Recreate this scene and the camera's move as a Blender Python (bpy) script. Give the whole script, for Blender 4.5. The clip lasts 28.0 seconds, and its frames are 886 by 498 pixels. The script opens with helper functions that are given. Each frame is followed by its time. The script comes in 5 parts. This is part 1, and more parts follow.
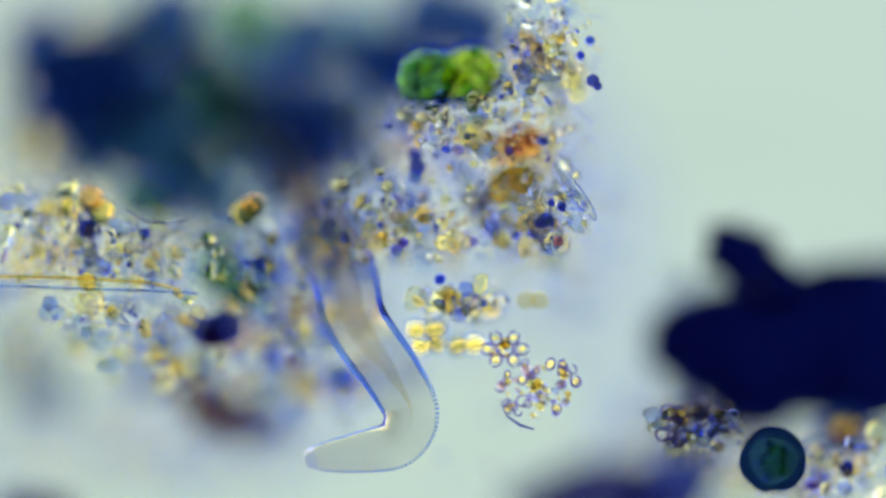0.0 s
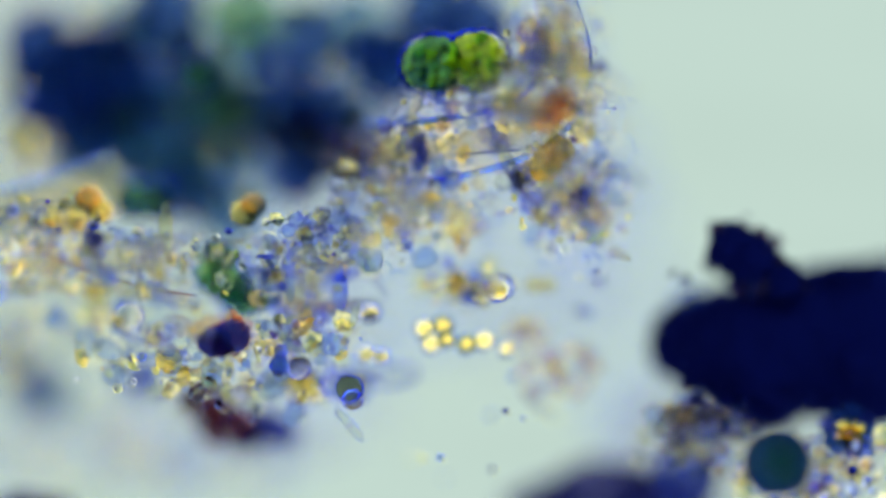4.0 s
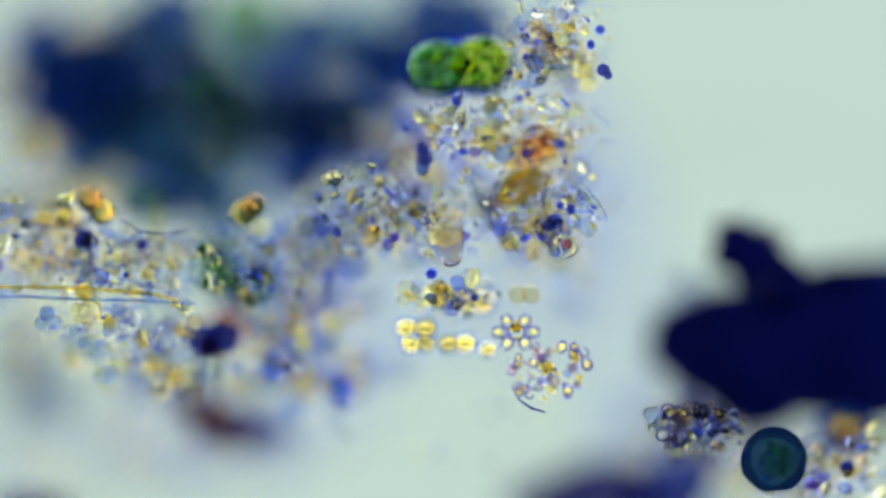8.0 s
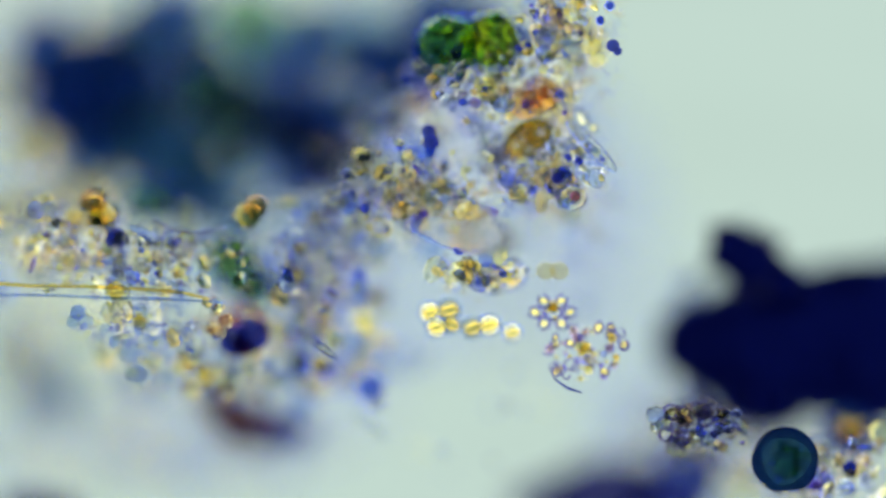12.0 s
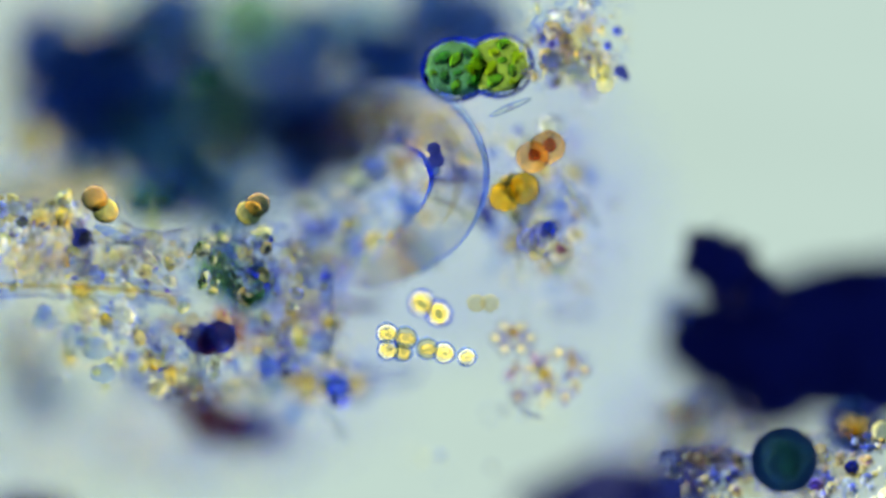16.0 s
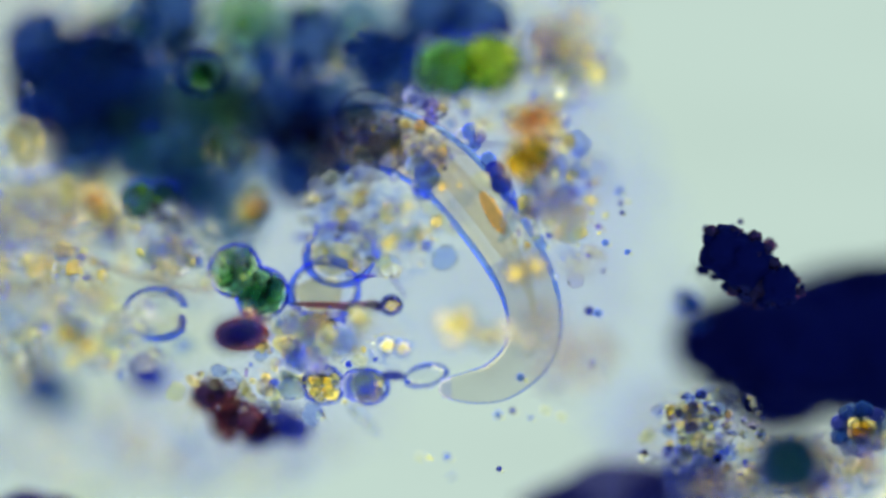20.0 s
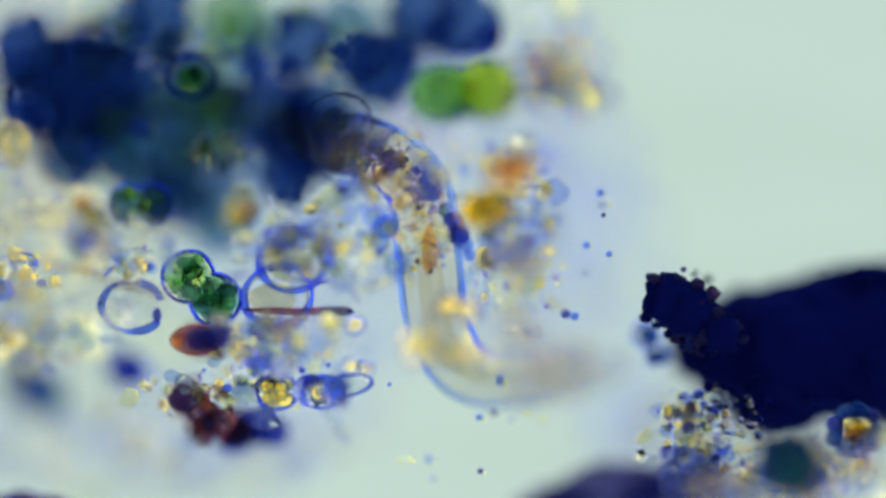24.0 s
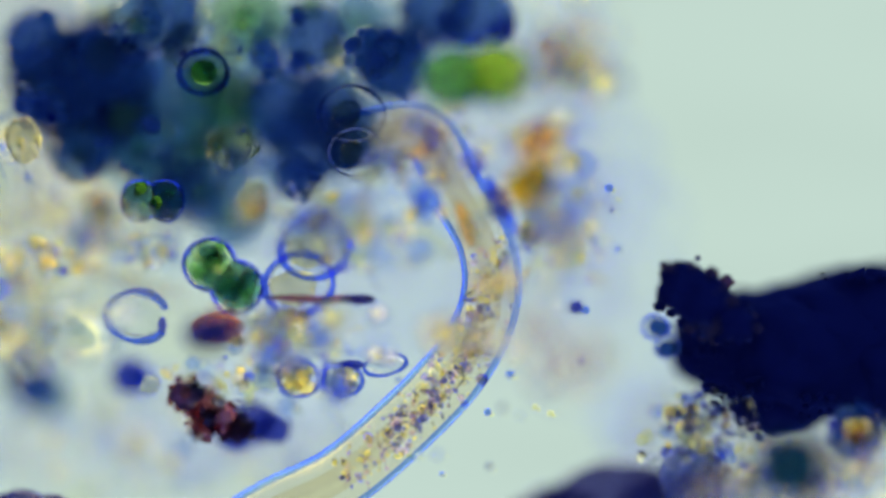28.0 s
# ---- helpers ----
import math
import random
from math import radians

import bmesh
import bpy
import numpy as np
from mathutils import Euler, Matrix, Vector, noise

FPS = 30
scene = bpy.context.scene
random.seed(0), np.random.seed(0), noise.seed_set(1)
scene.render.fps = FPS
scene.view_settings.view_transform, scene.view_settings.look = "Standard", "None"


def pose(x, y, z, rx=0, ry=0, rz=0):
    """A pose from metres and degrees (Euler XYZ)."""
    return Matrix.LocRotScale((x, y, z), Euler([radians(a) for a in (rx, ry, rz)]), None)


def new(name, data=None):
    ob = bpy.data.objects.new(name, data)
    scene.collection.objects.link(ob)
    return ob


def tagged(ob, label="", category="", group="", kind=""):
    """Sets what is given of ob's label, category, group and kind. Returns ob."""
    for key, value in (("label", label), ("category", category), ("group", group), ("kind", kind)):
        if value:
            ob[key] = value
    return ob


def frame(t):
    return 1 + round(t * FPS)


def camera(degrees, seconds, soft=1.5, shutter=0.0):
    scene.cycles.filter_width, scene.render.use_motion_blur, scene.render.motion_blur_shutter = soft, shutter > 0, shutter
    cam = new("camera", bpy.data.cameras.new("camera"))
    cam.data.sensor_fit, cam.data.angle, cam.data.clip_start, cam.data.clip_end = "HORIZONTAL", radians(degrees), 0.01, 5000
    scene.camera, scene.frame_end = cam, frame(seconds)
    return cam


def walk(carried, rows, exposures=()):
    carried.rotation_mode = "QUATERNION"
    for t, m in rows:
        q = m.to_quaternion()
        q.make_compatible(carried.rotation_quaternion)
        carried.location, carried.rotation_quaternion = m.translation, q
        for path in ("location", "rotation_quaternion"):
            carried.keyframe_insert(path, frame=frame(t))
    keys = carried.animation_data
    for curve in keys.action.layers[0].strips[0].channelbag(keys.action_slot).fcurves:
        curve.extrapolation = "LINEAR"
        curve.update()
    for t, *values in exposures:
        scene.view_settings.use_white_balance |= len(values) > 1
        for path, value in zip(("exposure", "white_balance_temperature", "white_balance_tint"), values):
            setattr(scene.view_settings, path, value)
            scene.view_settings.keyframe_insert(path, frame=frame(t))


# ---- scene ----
# A drop of pond water on a slide under a light microscope. The world is magnified ten thousand times: 1 cm stands
# for one micrometre. Readings u, v are stage divisions of 0.2 micrometre, to the right and down, from a corner.
cam = camera(7.475, 28.0, soft=2.8)
STAND = 24.0
cam.data.dof.use_dof = True
cam.data.dof.focus_distance = STAND
cam.data.dof.aperture_fstop = 0.0475
scene.cycles.max_bounces = scene.cycles.transmission_bounces = 40
scene.cycles.transparent_max_bounces = 40

# the focus drive: seconds and the height that is sharp
FOCUS = [(0, .76), (.5, .75), (.8, .66), (1, .58), (1.2, .60), (1.4, .72), (1.7, .77), (2, .80), (2.6, .84), (3, .83),
         (3.2, .70), (3.5, .56), (4.5, .46), (5.5, .42), (5.7, .58), (6, .75), (7, .79), (8, .74), (8.5, .70), (9, .74),
         (10, .72), (11, .69), (12, .73), (12.2, .60), (12.5, .36), (13.5, .48), (14.5, .57), (15, .57), (16, .63),
         (16.5, .55), (17, .46), (17.5, .50), (18, .43), (19, .43), (19.5, .33), (20, .28), (21, .30), (21.5, .27),
         (22.5, .21), (23.5, .16), (24, .25), (25, .27), (26, .25), (27, .20), (28, .15)]
walk(cam, [(t, pose(0, 0, STAND + f)) for t, f in FOCUS])


def focus_at(t):
    return float(np.interp(t, [r[0] for r in FOCUS], [r[1] for r in FOCUS]))


def spot(u, v, z, t=None):
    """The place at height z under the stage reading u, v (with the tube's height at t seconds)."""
    k = 1.0 if t is None else (STAND + focus_at(t) - z) / STAND
    return Vector(((u - 784) * .002 * k, (441 - v) * .002 * k, z))


# ---- light: a deep blue dark surround, added to tint refracted edges, and the lamp's field lens below the slide ----
world = bpy.data.worlds.new("surround")
scene.world = world
world.use_nodes = True
world.node_tree.nodes["Background"].inputs["Color"].default_value = (.055, .125, .92, 1)
world.node_tree.nodes["Background"].inputs["Strength"].default_value = 1.0


def nodes_of(name):
    m = bpy.data.materials.new(name)
    m.use_nodes = True
    m.node_tree.nodes.clear()
    out = m.node_tree.nodes.new("ShaderNodeOutputMaterial")
    return m, m.node_tree.nodes, m.node_tree.links, out


def lamp_material():
    m, n, l, out = nodes_of("lamp_field")
    tc = n.new("ShaderNodeTexCoord")
    ln = n.new("ShaderNodeVectorMath")
    ln.operation = "LENGTH"
    l.new(tc.outputs["Object"], ln.inputs[0])
    mr = n.new("ShaderNodeMapRange")
    mr.inputs["From Max"].default_value = 24
    l.new(ln.outputs["Value"], mr.inputs["Value"])
    ramp = n.new("ShaderNodeValToRGB")
    e = ramp.color_ramp.elements
    e[0].position, e[0].color = .312, (.555, .71, .635, 1)
    e[1].position, e[1].color = .95, (.08, .17, 1.1, 1)
    # yellow and blue rings, added out of view to colour and brighten refracted rays
    for p, c in ((.325, (1.15, 1.22, 1.0, 1)), (.345, (2.7, 2.6, 1.25, 1)), (.425, (2.7, 2.5, 1.1, 1)), (.455, (1.7, 1.9, 1.9, 1)), (.50, (1.05, 1.4, 3.0, 1)), (.62, (.42, .68, 2.5, 1)), (.76, (.16, .32, 1.8, 1))):
        x = e.new(p)
        x.color = c
    l.new(mr.outputs["Result"], ramp.inputs["Fac"])
    em = n.new("ShaderNodeEmission")
    l.new(ramp.outputs["Color"], em.inputs["Color"])
    l.new(em.outputs[0], out.inputs["Surface"])
    return m


# ---- materials ----
def clear(name, tint, ior, rough=0.0, vary=.2, scale=14.0, bump=0.0, island=None, dark=.55, each=False, stretch=None):
    """A clear, tinted body in water; ior is relative to the water. island: tints from which each piece takes one."""
    m, n, l, out = nodes_of(name)
    ref = n.new("ShaderNodeBsdfRefraction")
    ref.inputs["IOR"].default_value, ref.inputs["Roughness"].default_value = ior, rough
    tc = n.new("ShaderNodeTexCoord")
    no = n.new("ShaderNodeTexNoise")
    no.inputs["Scale"].default_value, no.inputs["Detail"].default_value = scale, 4
    if stretch:
        mp = n.new("ShaderNodeMapping")
        mp.inputs["Scale"].default_value = stretch
        l.new(tc.outputs["Object"], mp.inputs["Vector"])
        l.new(mp.outputs["Vector"], no.inputs["Vector"])
    else:
        l.new(tc.outputs["Object"], no.inputs["Vector"])
    mix = n.new("ShaderNodeMix")
    mix.data_type = "RGBA"
    mix.inputs["A"].default_value = (*tint, 1)
    mix.inputs["B"].default_value = (*[c * dark for c in tint], 1)
    st = n.new("ShaderNodeMapRange")
    st.inputs["From Min"].default_value, st.inputs["From Max"].default_value = .42, .68
    st.inputs["To Max"].default_value = vary
    l.new(no.outputs["Fac"], st.inputs["Value"])
    l.new(st.outputs["Result"], mix.inputs["Factor"])
    col = mix.outputs["Result"]
    if island:
        geo = n.new("ShaderNodeObjectInfo" if each else "ShaderNodeNewGeometry")
        ramp = n.new("ShaderNodeValToRGB")
        ramp.color_ramp.interpolation = "CONSTANT"
        e = ramp.color_ramp.elements
        e[0].color, e[1].color = (*island[0], 1), (*island[-1], 1)
        e[1].position = (len(island) - 1) / len(island)
        for i, c in enumerate(island[1:-1], 1):
            e.new(i / len(island)).color = (*c, 1)
        l.new(geo.outputs["Random" if each else "Random Per Island"], ramp.inputs["Fac"])
        mul = n.new("ShaderNodeMix")
        mul.data_type, mul.blend_type = "RGBA", "MULTIPLY"
        mul.inputs["Factor"].default_value = 1
        l.new(col, mul.inputs["A"])
        l.new(ramp.outputs["Color"], mul.inputs["B"])
        col = mul.outputs["Result"]
    l.new(col, ref.inputs["Color"])
    if bump:
        b = n.new("ShaderNodeBump")
        b.inputs["Strength"].default_value, b.inputs["Distance"].default_value = bump, .02
        l.new(no.outputs["Fac"], b.inputs["Height"])
        l.new(b.outputs[0], ref.inputs["Normal"])
    l.new(ref.outputs[0], out.inputs["Surface"])
    return m


def veil(name, tint, scale=3.0, dark=.8, lo=.36, hi=.66, milk=.10):
    """Painted haze: no bending of the light, only a faint uneven tint and a little milkiness."""
    m, n, l, out = nodes_of(name)
    tr = n.new("ShaderNodeBsdfTransparent")
    tc = n.new("ShaderNodeTexCoord")
    no = n.new("ShaderNodeTexNoise")
    no.inputs["Scale"].default_value, no.inputs["Detail"].default_value = scale, 5
    l.new(tc.outputs["Object"], no.inputs["Vector"])
    st = n.new("ShaderNodeMapRange")
    st.inputs["From Min"].default_value, st.inputs["From Max"].default_value = lo, hi
    l.new(no.outputs["Fac"], st.inputs["Value"])
    mix = n.new("ShaderNodeMix")
    mix.data_type = "RGBA"
    mix.inputs["A"].default_value, mix.inputs["B"].default_value = (*tint, 1), (*[c * dark + (1 - dark) * .15 for c in tint], 1)
    l.new(st.outputs["Result"], mix.inputs["Factor"])
    l.new(mix.outputs["Result"], tr.inputs["Color"])
    sc = n.new("ShaderNodeBsdfTranslucent")
    sc.inputs["Color"].default_value = (*tint, 1)
    sh = n.new("ShaderNodeMapRange")
    sh.inputs["From Min"].default_value, sh.inputs["From Max"].default_value = lo, hi
    sh.inputs["To Max"].default_value = milk
    l.new(no.outputs["Fac"], sh.inputs["Value"])
    ms = n.new("ShaderNodeMixShader")
    l.new(sh.outputs["Result"], ms.inputs["Fac"])
    l.new(tr.outputs[0], ms.inputs[1])
    l.new(sc.outputs[0], ms.inputs[2])
    l.new(ms.outputs[0], out.inputs["Surface"])
    return m


def dense(name, base, base2, scale=8.0, through_tint=None, share=.9):
    """Matter too dense for the lamp: opaque, grainy; through_tint lets a little light pass."""
    m, n, l, out = nodes_of(name)
    p = n.new("ShaderNodeBsdfPrincipled")
    p.inputs["Roughness"].default_value = .8
    tc = n.new("ShaderNodeTexCoord")
    no = n.new("ShaderNodeTexNoise")
    no.inputs["Scale"].default_value, no.inputs["Detail"].default_value = scale, 5
    l.new(tc.outputs["Object"], no.inputs["Vector"])
    mix = n.new("ShaderNodeMix")
    mix.data_type = "RGBA"
    mix.inputs["A"].default_value, mix.inputs["B"].default_value = (*base, 1), (*base2, 1)
    l.new(no.outputs["Fac"], mix.inputs["Factor"])
    l.new(mix.outputs["Result"], p.inputs["Base Color"])
    b = n.new("ShaderNodeBump")
    b.inputs["Strength"].default_value, b.inputs["Distance"].default_value = .5, .02
    l.new(no.outputs["Fac"], b.inputs["Height"])
    l.new(b.outputs[0], p.inputs["Normal"])
    if through_tint:
        r = n.new("ShaderNodeBsdfRefraction")
        r.inputs["IOR"].default_value, r.inputs["Roughness"].default_value = 1.05, .15
        r.inputs["Color"].default_value = (*through_tint, 1)
        s = n.new("ShaderNodeMixShader")
        s.inputs["Fac"].default_value = share
        l.new(p.outputs[0], s.inputs[1])
        l.new(r.outputs[0], s.inputs[2])
        l.new(s.outputs[0], out.inputs["Surface"])
    else:
        l.new(p.outputs[0], out.inputs["Surface"])
    return m


def lace(name, tints, scale=12.0, lo=.29, hi=.50):
    """Painted mottling: clear, tinted in patches for the floc's soft colour halos, thinning out to its edge."""
    m, n, l, out = nodes_of(name)
    tc = n.new("ShaderNodeTexCoord")
    patch = n.new("ShaderNodeTexNoise")
    patch.inputs["Scale"].default_value, patch.inputs["Detail"].default_value = 5.0, 2
    dye = n.new("ShaderNodeTexNoise")
    dye.inputs["Scale"].default_value, dye.inputs["Detail"].default_value, dye.inputs["Roughness"].default_value = scale, 5, .6
    dye.inputs["Distortion"].default_value = .8
    off = n.new("ShaderNodeVectorMath")
    off.inputs[1].default_value = (7.3, 2.1, 4.4)
    l.new(tc.outputs["Object"], off.inputs[0])
    l.new(tc.outputs["Object"], patch.inputs["Vector"])
    l.new(off.outputs["Vector"], dye.inputs["Vector"])
    st = n.new("ShaderNodeMapRange")
    st.inputs["From Min"].default_value, st.inputs["From Max"].default_value = lo, hi
    l.new(patch.outputs["Fac"], st.inputs["Value"])
    mid = n.new("ShaderNodeVectorMath")
    mid.operation = "DISTANCE"
    mid.inputs[1].default_value = (.5, .5, .5)
    l.new(tc.outputs["Generated"], mid.inputs[0])
    thin = n.new("ShaderNodeMapRange")
    thin.interpolation_type = "SMOOTHSTEP"
    thin.inputs["From Min"].default_value, thin.inputs["From Max"].default_value = .48, .22
    l.new(mid.outputs["Value"], thin.inputs["Value"])
    both = n.new("ShaderNodeMath")
    both.operation = "MULTIPLY"
    l.new(st.outputs["Result"], both.inputs[0])
    l.new(thin.outputs["Result"], both.inputs[1])
    ramp = n.new("ShaderNodeValToRGB")
    e = ramp.color_ramp.elements
    e[0].position, e[0].color, e[1].position, e[1].color = .36, (*tints[0], 1), .64, (*tints[-1], 1)
    for i, c in enumerate(tints[1:-1], 1):
        e.new(.36 + .28 * i / (len(tints) - 1)).color = (*c, 1)
    l.new(dye.outputs["Fac"], ramp.inputs["Fac"])
    mix = n.new("ShaderNodeMix")
    mix.data_type = "RGBA"
    mix.inputs["A"].default_value = (1, 1, 1, 1)
    l.new(both.outputs["Value"], mix.inputs["Factor"])
    l.new(ramp.outputs["Color"], mix.inputs["B"])
    tr = n.new("ShaderNodeBsdfTransparent")
    l.new(mix.outputs["Result"], tr.inputs["Color"])
    l.new(tr.outputs[0], out.inputs["Surface"])
    return m


LAMP = lamp_material()
LACE = lace("mottle_tint", [(.58, .64, 1), (.84, .87, 1), (1, 1, 1), (1, .97, .89), (1, .90, .76)])
LACE_WARM = lace("warm_mottle_tint", [(.70, .68, .98), (.92, .91, 1), (1, 1, .97), (1, .95, .83), (1, .87, .71)])
LACE_BLUE = lace("blue_mottle_tint", [(.46, .57, 1), (.74, .81, 1), (.95, .97, 1), (1, 1, .98), (1, .95, .85)])
GLASS = clear("slide_glass", (.995, .998, .996), 1.04, vary=1.0, scale=1.6, dark=.965, stretch=(.3, 1.6, 0))
SKIN = clear("worm_cuticle", (.965, .925, .85), 1.06, vary=.10, scale=9, dark=.85)
SKIN_PALE = clear("worm_front_cuticle", (.885, .875, .87), 1.04, vary=.22, scale=9, dark=.88)
SKIN_TIP = clear("worm_mouth", (.82, .82, .93), 1.08, vary=.2, scale=20)
# blue tints that paint in the refraction fringe along the worm's edges
EDGE_FRINGE_PALE = clear("worm_front_fringe", (.57, .69, .965), 1.008, vary=.5, scale=7, dark=1.15)
EDGE_FRINGE = clear("worm_edge_fringe", (.44, .60, .96), 1.007, vary=.8, scale=7, dark=1.35)
GUT_TUBE = clear("worm_gut_wall", (.985, .955, .88), 1.003, vary=.45, scale=22, dark=.8)
GUT = clear("worm_gut", (1, 1, .97), 1.12, vary=.15, scale=40,
            island=[(1, .97, .72), (.62, .66, .98), (1, 1, .92), (.74, .76, 1), (1, .95, .70), (.90, .84, .97)])
TINTS = [(1, .98, .72), (1, .985, .95), (1, .97, .64), (.78, .84, 1), (1, .97, .78), (.98, .98, 1), (1, .92, .78), (1, .98, .70), (.66, .73, 1), (1, .985, .90), (.90, .92, 1), (1, .94, .62)]
TINTS = [tuple(1 - (1 - c) * .7 for c in tint) for tint in TINTS]
BLOTCH = clear("soft_cell", (1, 1, 1), 1.03, vary=.25, scale=14, dark=.85, bump=.5, each=True,
               island=[(1, .99, .86), (.91, .91, .98), (.80, .86, 1), (1, .96, .86), (1, .99, .82), (.84, .90, 1), (.74, .82, 1), (1, .99, .88), (.94, .92, .97), (.76, .83, 1)])
AMBER = clear("soft_yellow_cell", (1, 1, 1), 1.24, vary=.25, scale=14, dark=.9, bump=.2, each=True,
              island=[(1, .96, .74), (1, .98, .84), (1, .93, .72), (1, .96, .80), (1, .98, .88), (1, .95, .74)])
# lens-shaped grains, added as glints that catch the lamp's yellow ring
GLINT = clear("bright_yellow_grain", (1, 1, .97), 1.29, vary=.1, scale=20, each=True, island=[(1, .97, .72), (1, 1, .95), (1, .90, .60), (.90, .93, 1)])
BLUE_EACH = clear("royal_blue_speck", (1, 1, 1), 1.09, vary=.3, scale=16, each=True, island=[(.48, .58, .98), (.62, .72, 1), (.60, .52, .92), (.40, .50, .96), (.72, .66, .95)])
# for lenses that make cell middles glow, not a body of the cell
GLOW = clear("orange_glow_lens", (1, .93, .60), 1.34, vary=.3, scale=14, dark=.8)
# for wall edges; the blue paints in their refraction fringe
RIM = clear("blue_cell_rim", (.32, .45, .96), 1.012, vary=.3, scale=20)
CHLORO_PALE = clear("pale_chloroplast", (.82, .93, .74), 1.06, vary=.6, scale=14, bump=.2, dark=.72)
CHLORO_TEAL = clear("teal_chloroplast", (.44, .64, .62), 1.10, vary=.6, scale=18, bump=.4, dark=.6)
GRAIN = clear("fine_detritus", (1, 1, 1), 1.075, vary=.05, scale=30, island=TINTS)
GRAIN_EACH = clear("detritus_grain", (1, 1, 1), 1.08, vary=.08, scale=26, island=TINTS, each=True)
FLAKE = clear("bright_flake", (1, 1, 1), 1.08, vary=.2, scale=26, each=True,
              island=[(.72, .80, 1), (1, .97, .74), (.68, .75, 1), (1, .95, .74), (.80, .85, 1), (.98, .98, .94), (.80, .77, .95), (1, .90, .74), (.58, .66, .98)])
GRAIN_PALE = clear("pale_grain", (1, 1, .97), 1.12, vary=.15, scale=30, each=True,
                   island=[(1, .95, .66), (.88, .86, 1), (1, .97, .78), (.95, .87, .90), (.84, .84, 1), (1, .92, .62)])
VIOLET = clear("violet_ring_wall", (.70, .64, .90), 1.015, vary=.4, scale=20)
HAZE = veil("haze_tint", (.996, .991, .995), 7, .99, milk=.03)
HAZE_WARM = veil("warm_haze_tint", (1, .990, .94), 8, .99, milk=.0)
HAZE_BLUE = veil("blue_haze_tint", (.988, .990, 1), 6, .99, milk=.09)
NAVY = dense("dark_blue_cell", (.16, .30, .22), (.28, .44, .32), 9, (.42, .57, .86), .60)
NAVY_DEEP = dense("blackish_blue_cell", (.08, .20, .16), (.16, .32, .24), 9, (.27, .44, .78), .58)
TEAL = dense("teal_cell", (.36, .55, .22), (.46, .66, .28), 10, (.64, .78, .93), .80)
# clear shell that bends lamplight into a bright ring
HALO_SHELL = clear("clear_halo_shell", (1, 1, .985), 1.04, vary=.1, scale=6, dark=.96)
LEAF = dense("green_cell", (.40, .65, .10), (.50, .75, .14), 11, (.72, .84, .70), .86)
MIST = dense("misty_cell", (.40, .55, .22), (.50, .66, .28), 6, (.80, .89, .95), .90)
# tan-grey haze put into lumps, not a kind of cell
DUN_HAZE = dense("dun_haze_lump", (.46, .40, .36), (.58, .50, .42), 6, (.955, .925, .955), .945)
TAN = clear("tan_cell", (.99, .94, .76), 1.03, vary=.4, scale=10, bump=.2, dark=.75)
CHLORO = clear("chloroplast", (.86, .92, .33), 1.10, vary=.3, scale=9, bump=.06, dark=.7)
# duller green of one half, darkened too for the clump's blur over it
CHLORO_DIM = clear("dim_chloroplast", (.56, .80, .48), 1.10, vary=.35, scale=9, bump=.06, dark=.7)
CHLORO_DARK = clear("dark_chloroplast", (.58, .78, .54), 1.11, vary=.5, scale=16, bump=.4)
WALL = clear("cell_wall", (.97, .98, .97), 1.15, vary=.1)
WALL_GREEN = clear("green_cell_wall", (.95, .98, .98), 1.10, vary=.15)
WALL_BLUE = clear("empty_cell_wall", (.985, .99, 1), 1.05, vary=.1)
BALL = dense("teal_ball", (.16, .32, .12), (.24, .42, .15), 14, (.26, .46, .58), .7)
BALL_MID = clear("green_ball_middle", (.66, .90, .50), 1.10, vary=.4, scale=20, dark=.7)
YOLK = clear("yellow_cell", (1, .972, .80), 1.13, vary=.2, scale=18)
PALE = clear("pale_cell", (.99, .985, .95), 1.11, vary=.2, scale=18)
LILAC = clear("lilac_cell", (.86, .87, .97), 1.13, vary=.3, scale=18)
BLUE = clear("blue_cell", (.46, .60, .96), 1.11, vary=.4, scale=16)
SKY = clear("sky_blue_cell", (.70, .80, .99), 1.10, vary=.4, scale=16)
BLUE_BALL = dense("dull_blue_ball", (.25, .26, .30), (.36, .36, .40), 14, (.58, .66, .92), .8)
BLUE_DEEP = dense("deep_blue_cell", (.25, .22, .16), (.40, .36, .26), 14, (.32, .36, .82), .75)
ORANGE = clear("orange_cell", (1, .90, .52), 1.09, vary=.3, scale=14, bump=.4)
RUDDY = dense("ruddy_humus", (.20, .07, .03), (.32, .12, .04), 9, (.74, .36, .34), .72)
RUST = clear("rust_cell", (1, .80, .54), 1.08, vary=.4, scale=14, bump=.5)
MAROON = clear("maroon_cell", (.66, .40, .52), 1.12, vary=.6, scale=16, bump=.4)
GARNET = clear("garnet_cell", (.78, .50, .46), 1.05, vary=.5, scale=12, bump=.3)
BROWN = dense("brown_humus", (.30, .14, .09), (.46, .24, .13), 9, (.46, .26, .42), .6)
SOOT = dense("black_humus", (.0015, .0015, .024), (.004, .004, .036), 7)
UMBER = dense("dull_umber_humus", (.20, .14, .12), (.34, .22, .16), 5, (.44, .42, .66), .62)


# ---- mesh helpers ----
def finish(name, bm, material, parent=None, smooth=True):
    me = bpy.data.meshes.new(name)
    bm.to_mesh(me)
    bm.free()
    if smooth:
        me.polygons.foreach_set("use_smooth", [True] * len(me.polygons))
    me.materials.append(material)
    ob = new(name, me)
    ob.parent = parent
    return ob


def part(name, bm, material, parent, label=""):
    return tagged(finish(name, bm, material, parent), label)


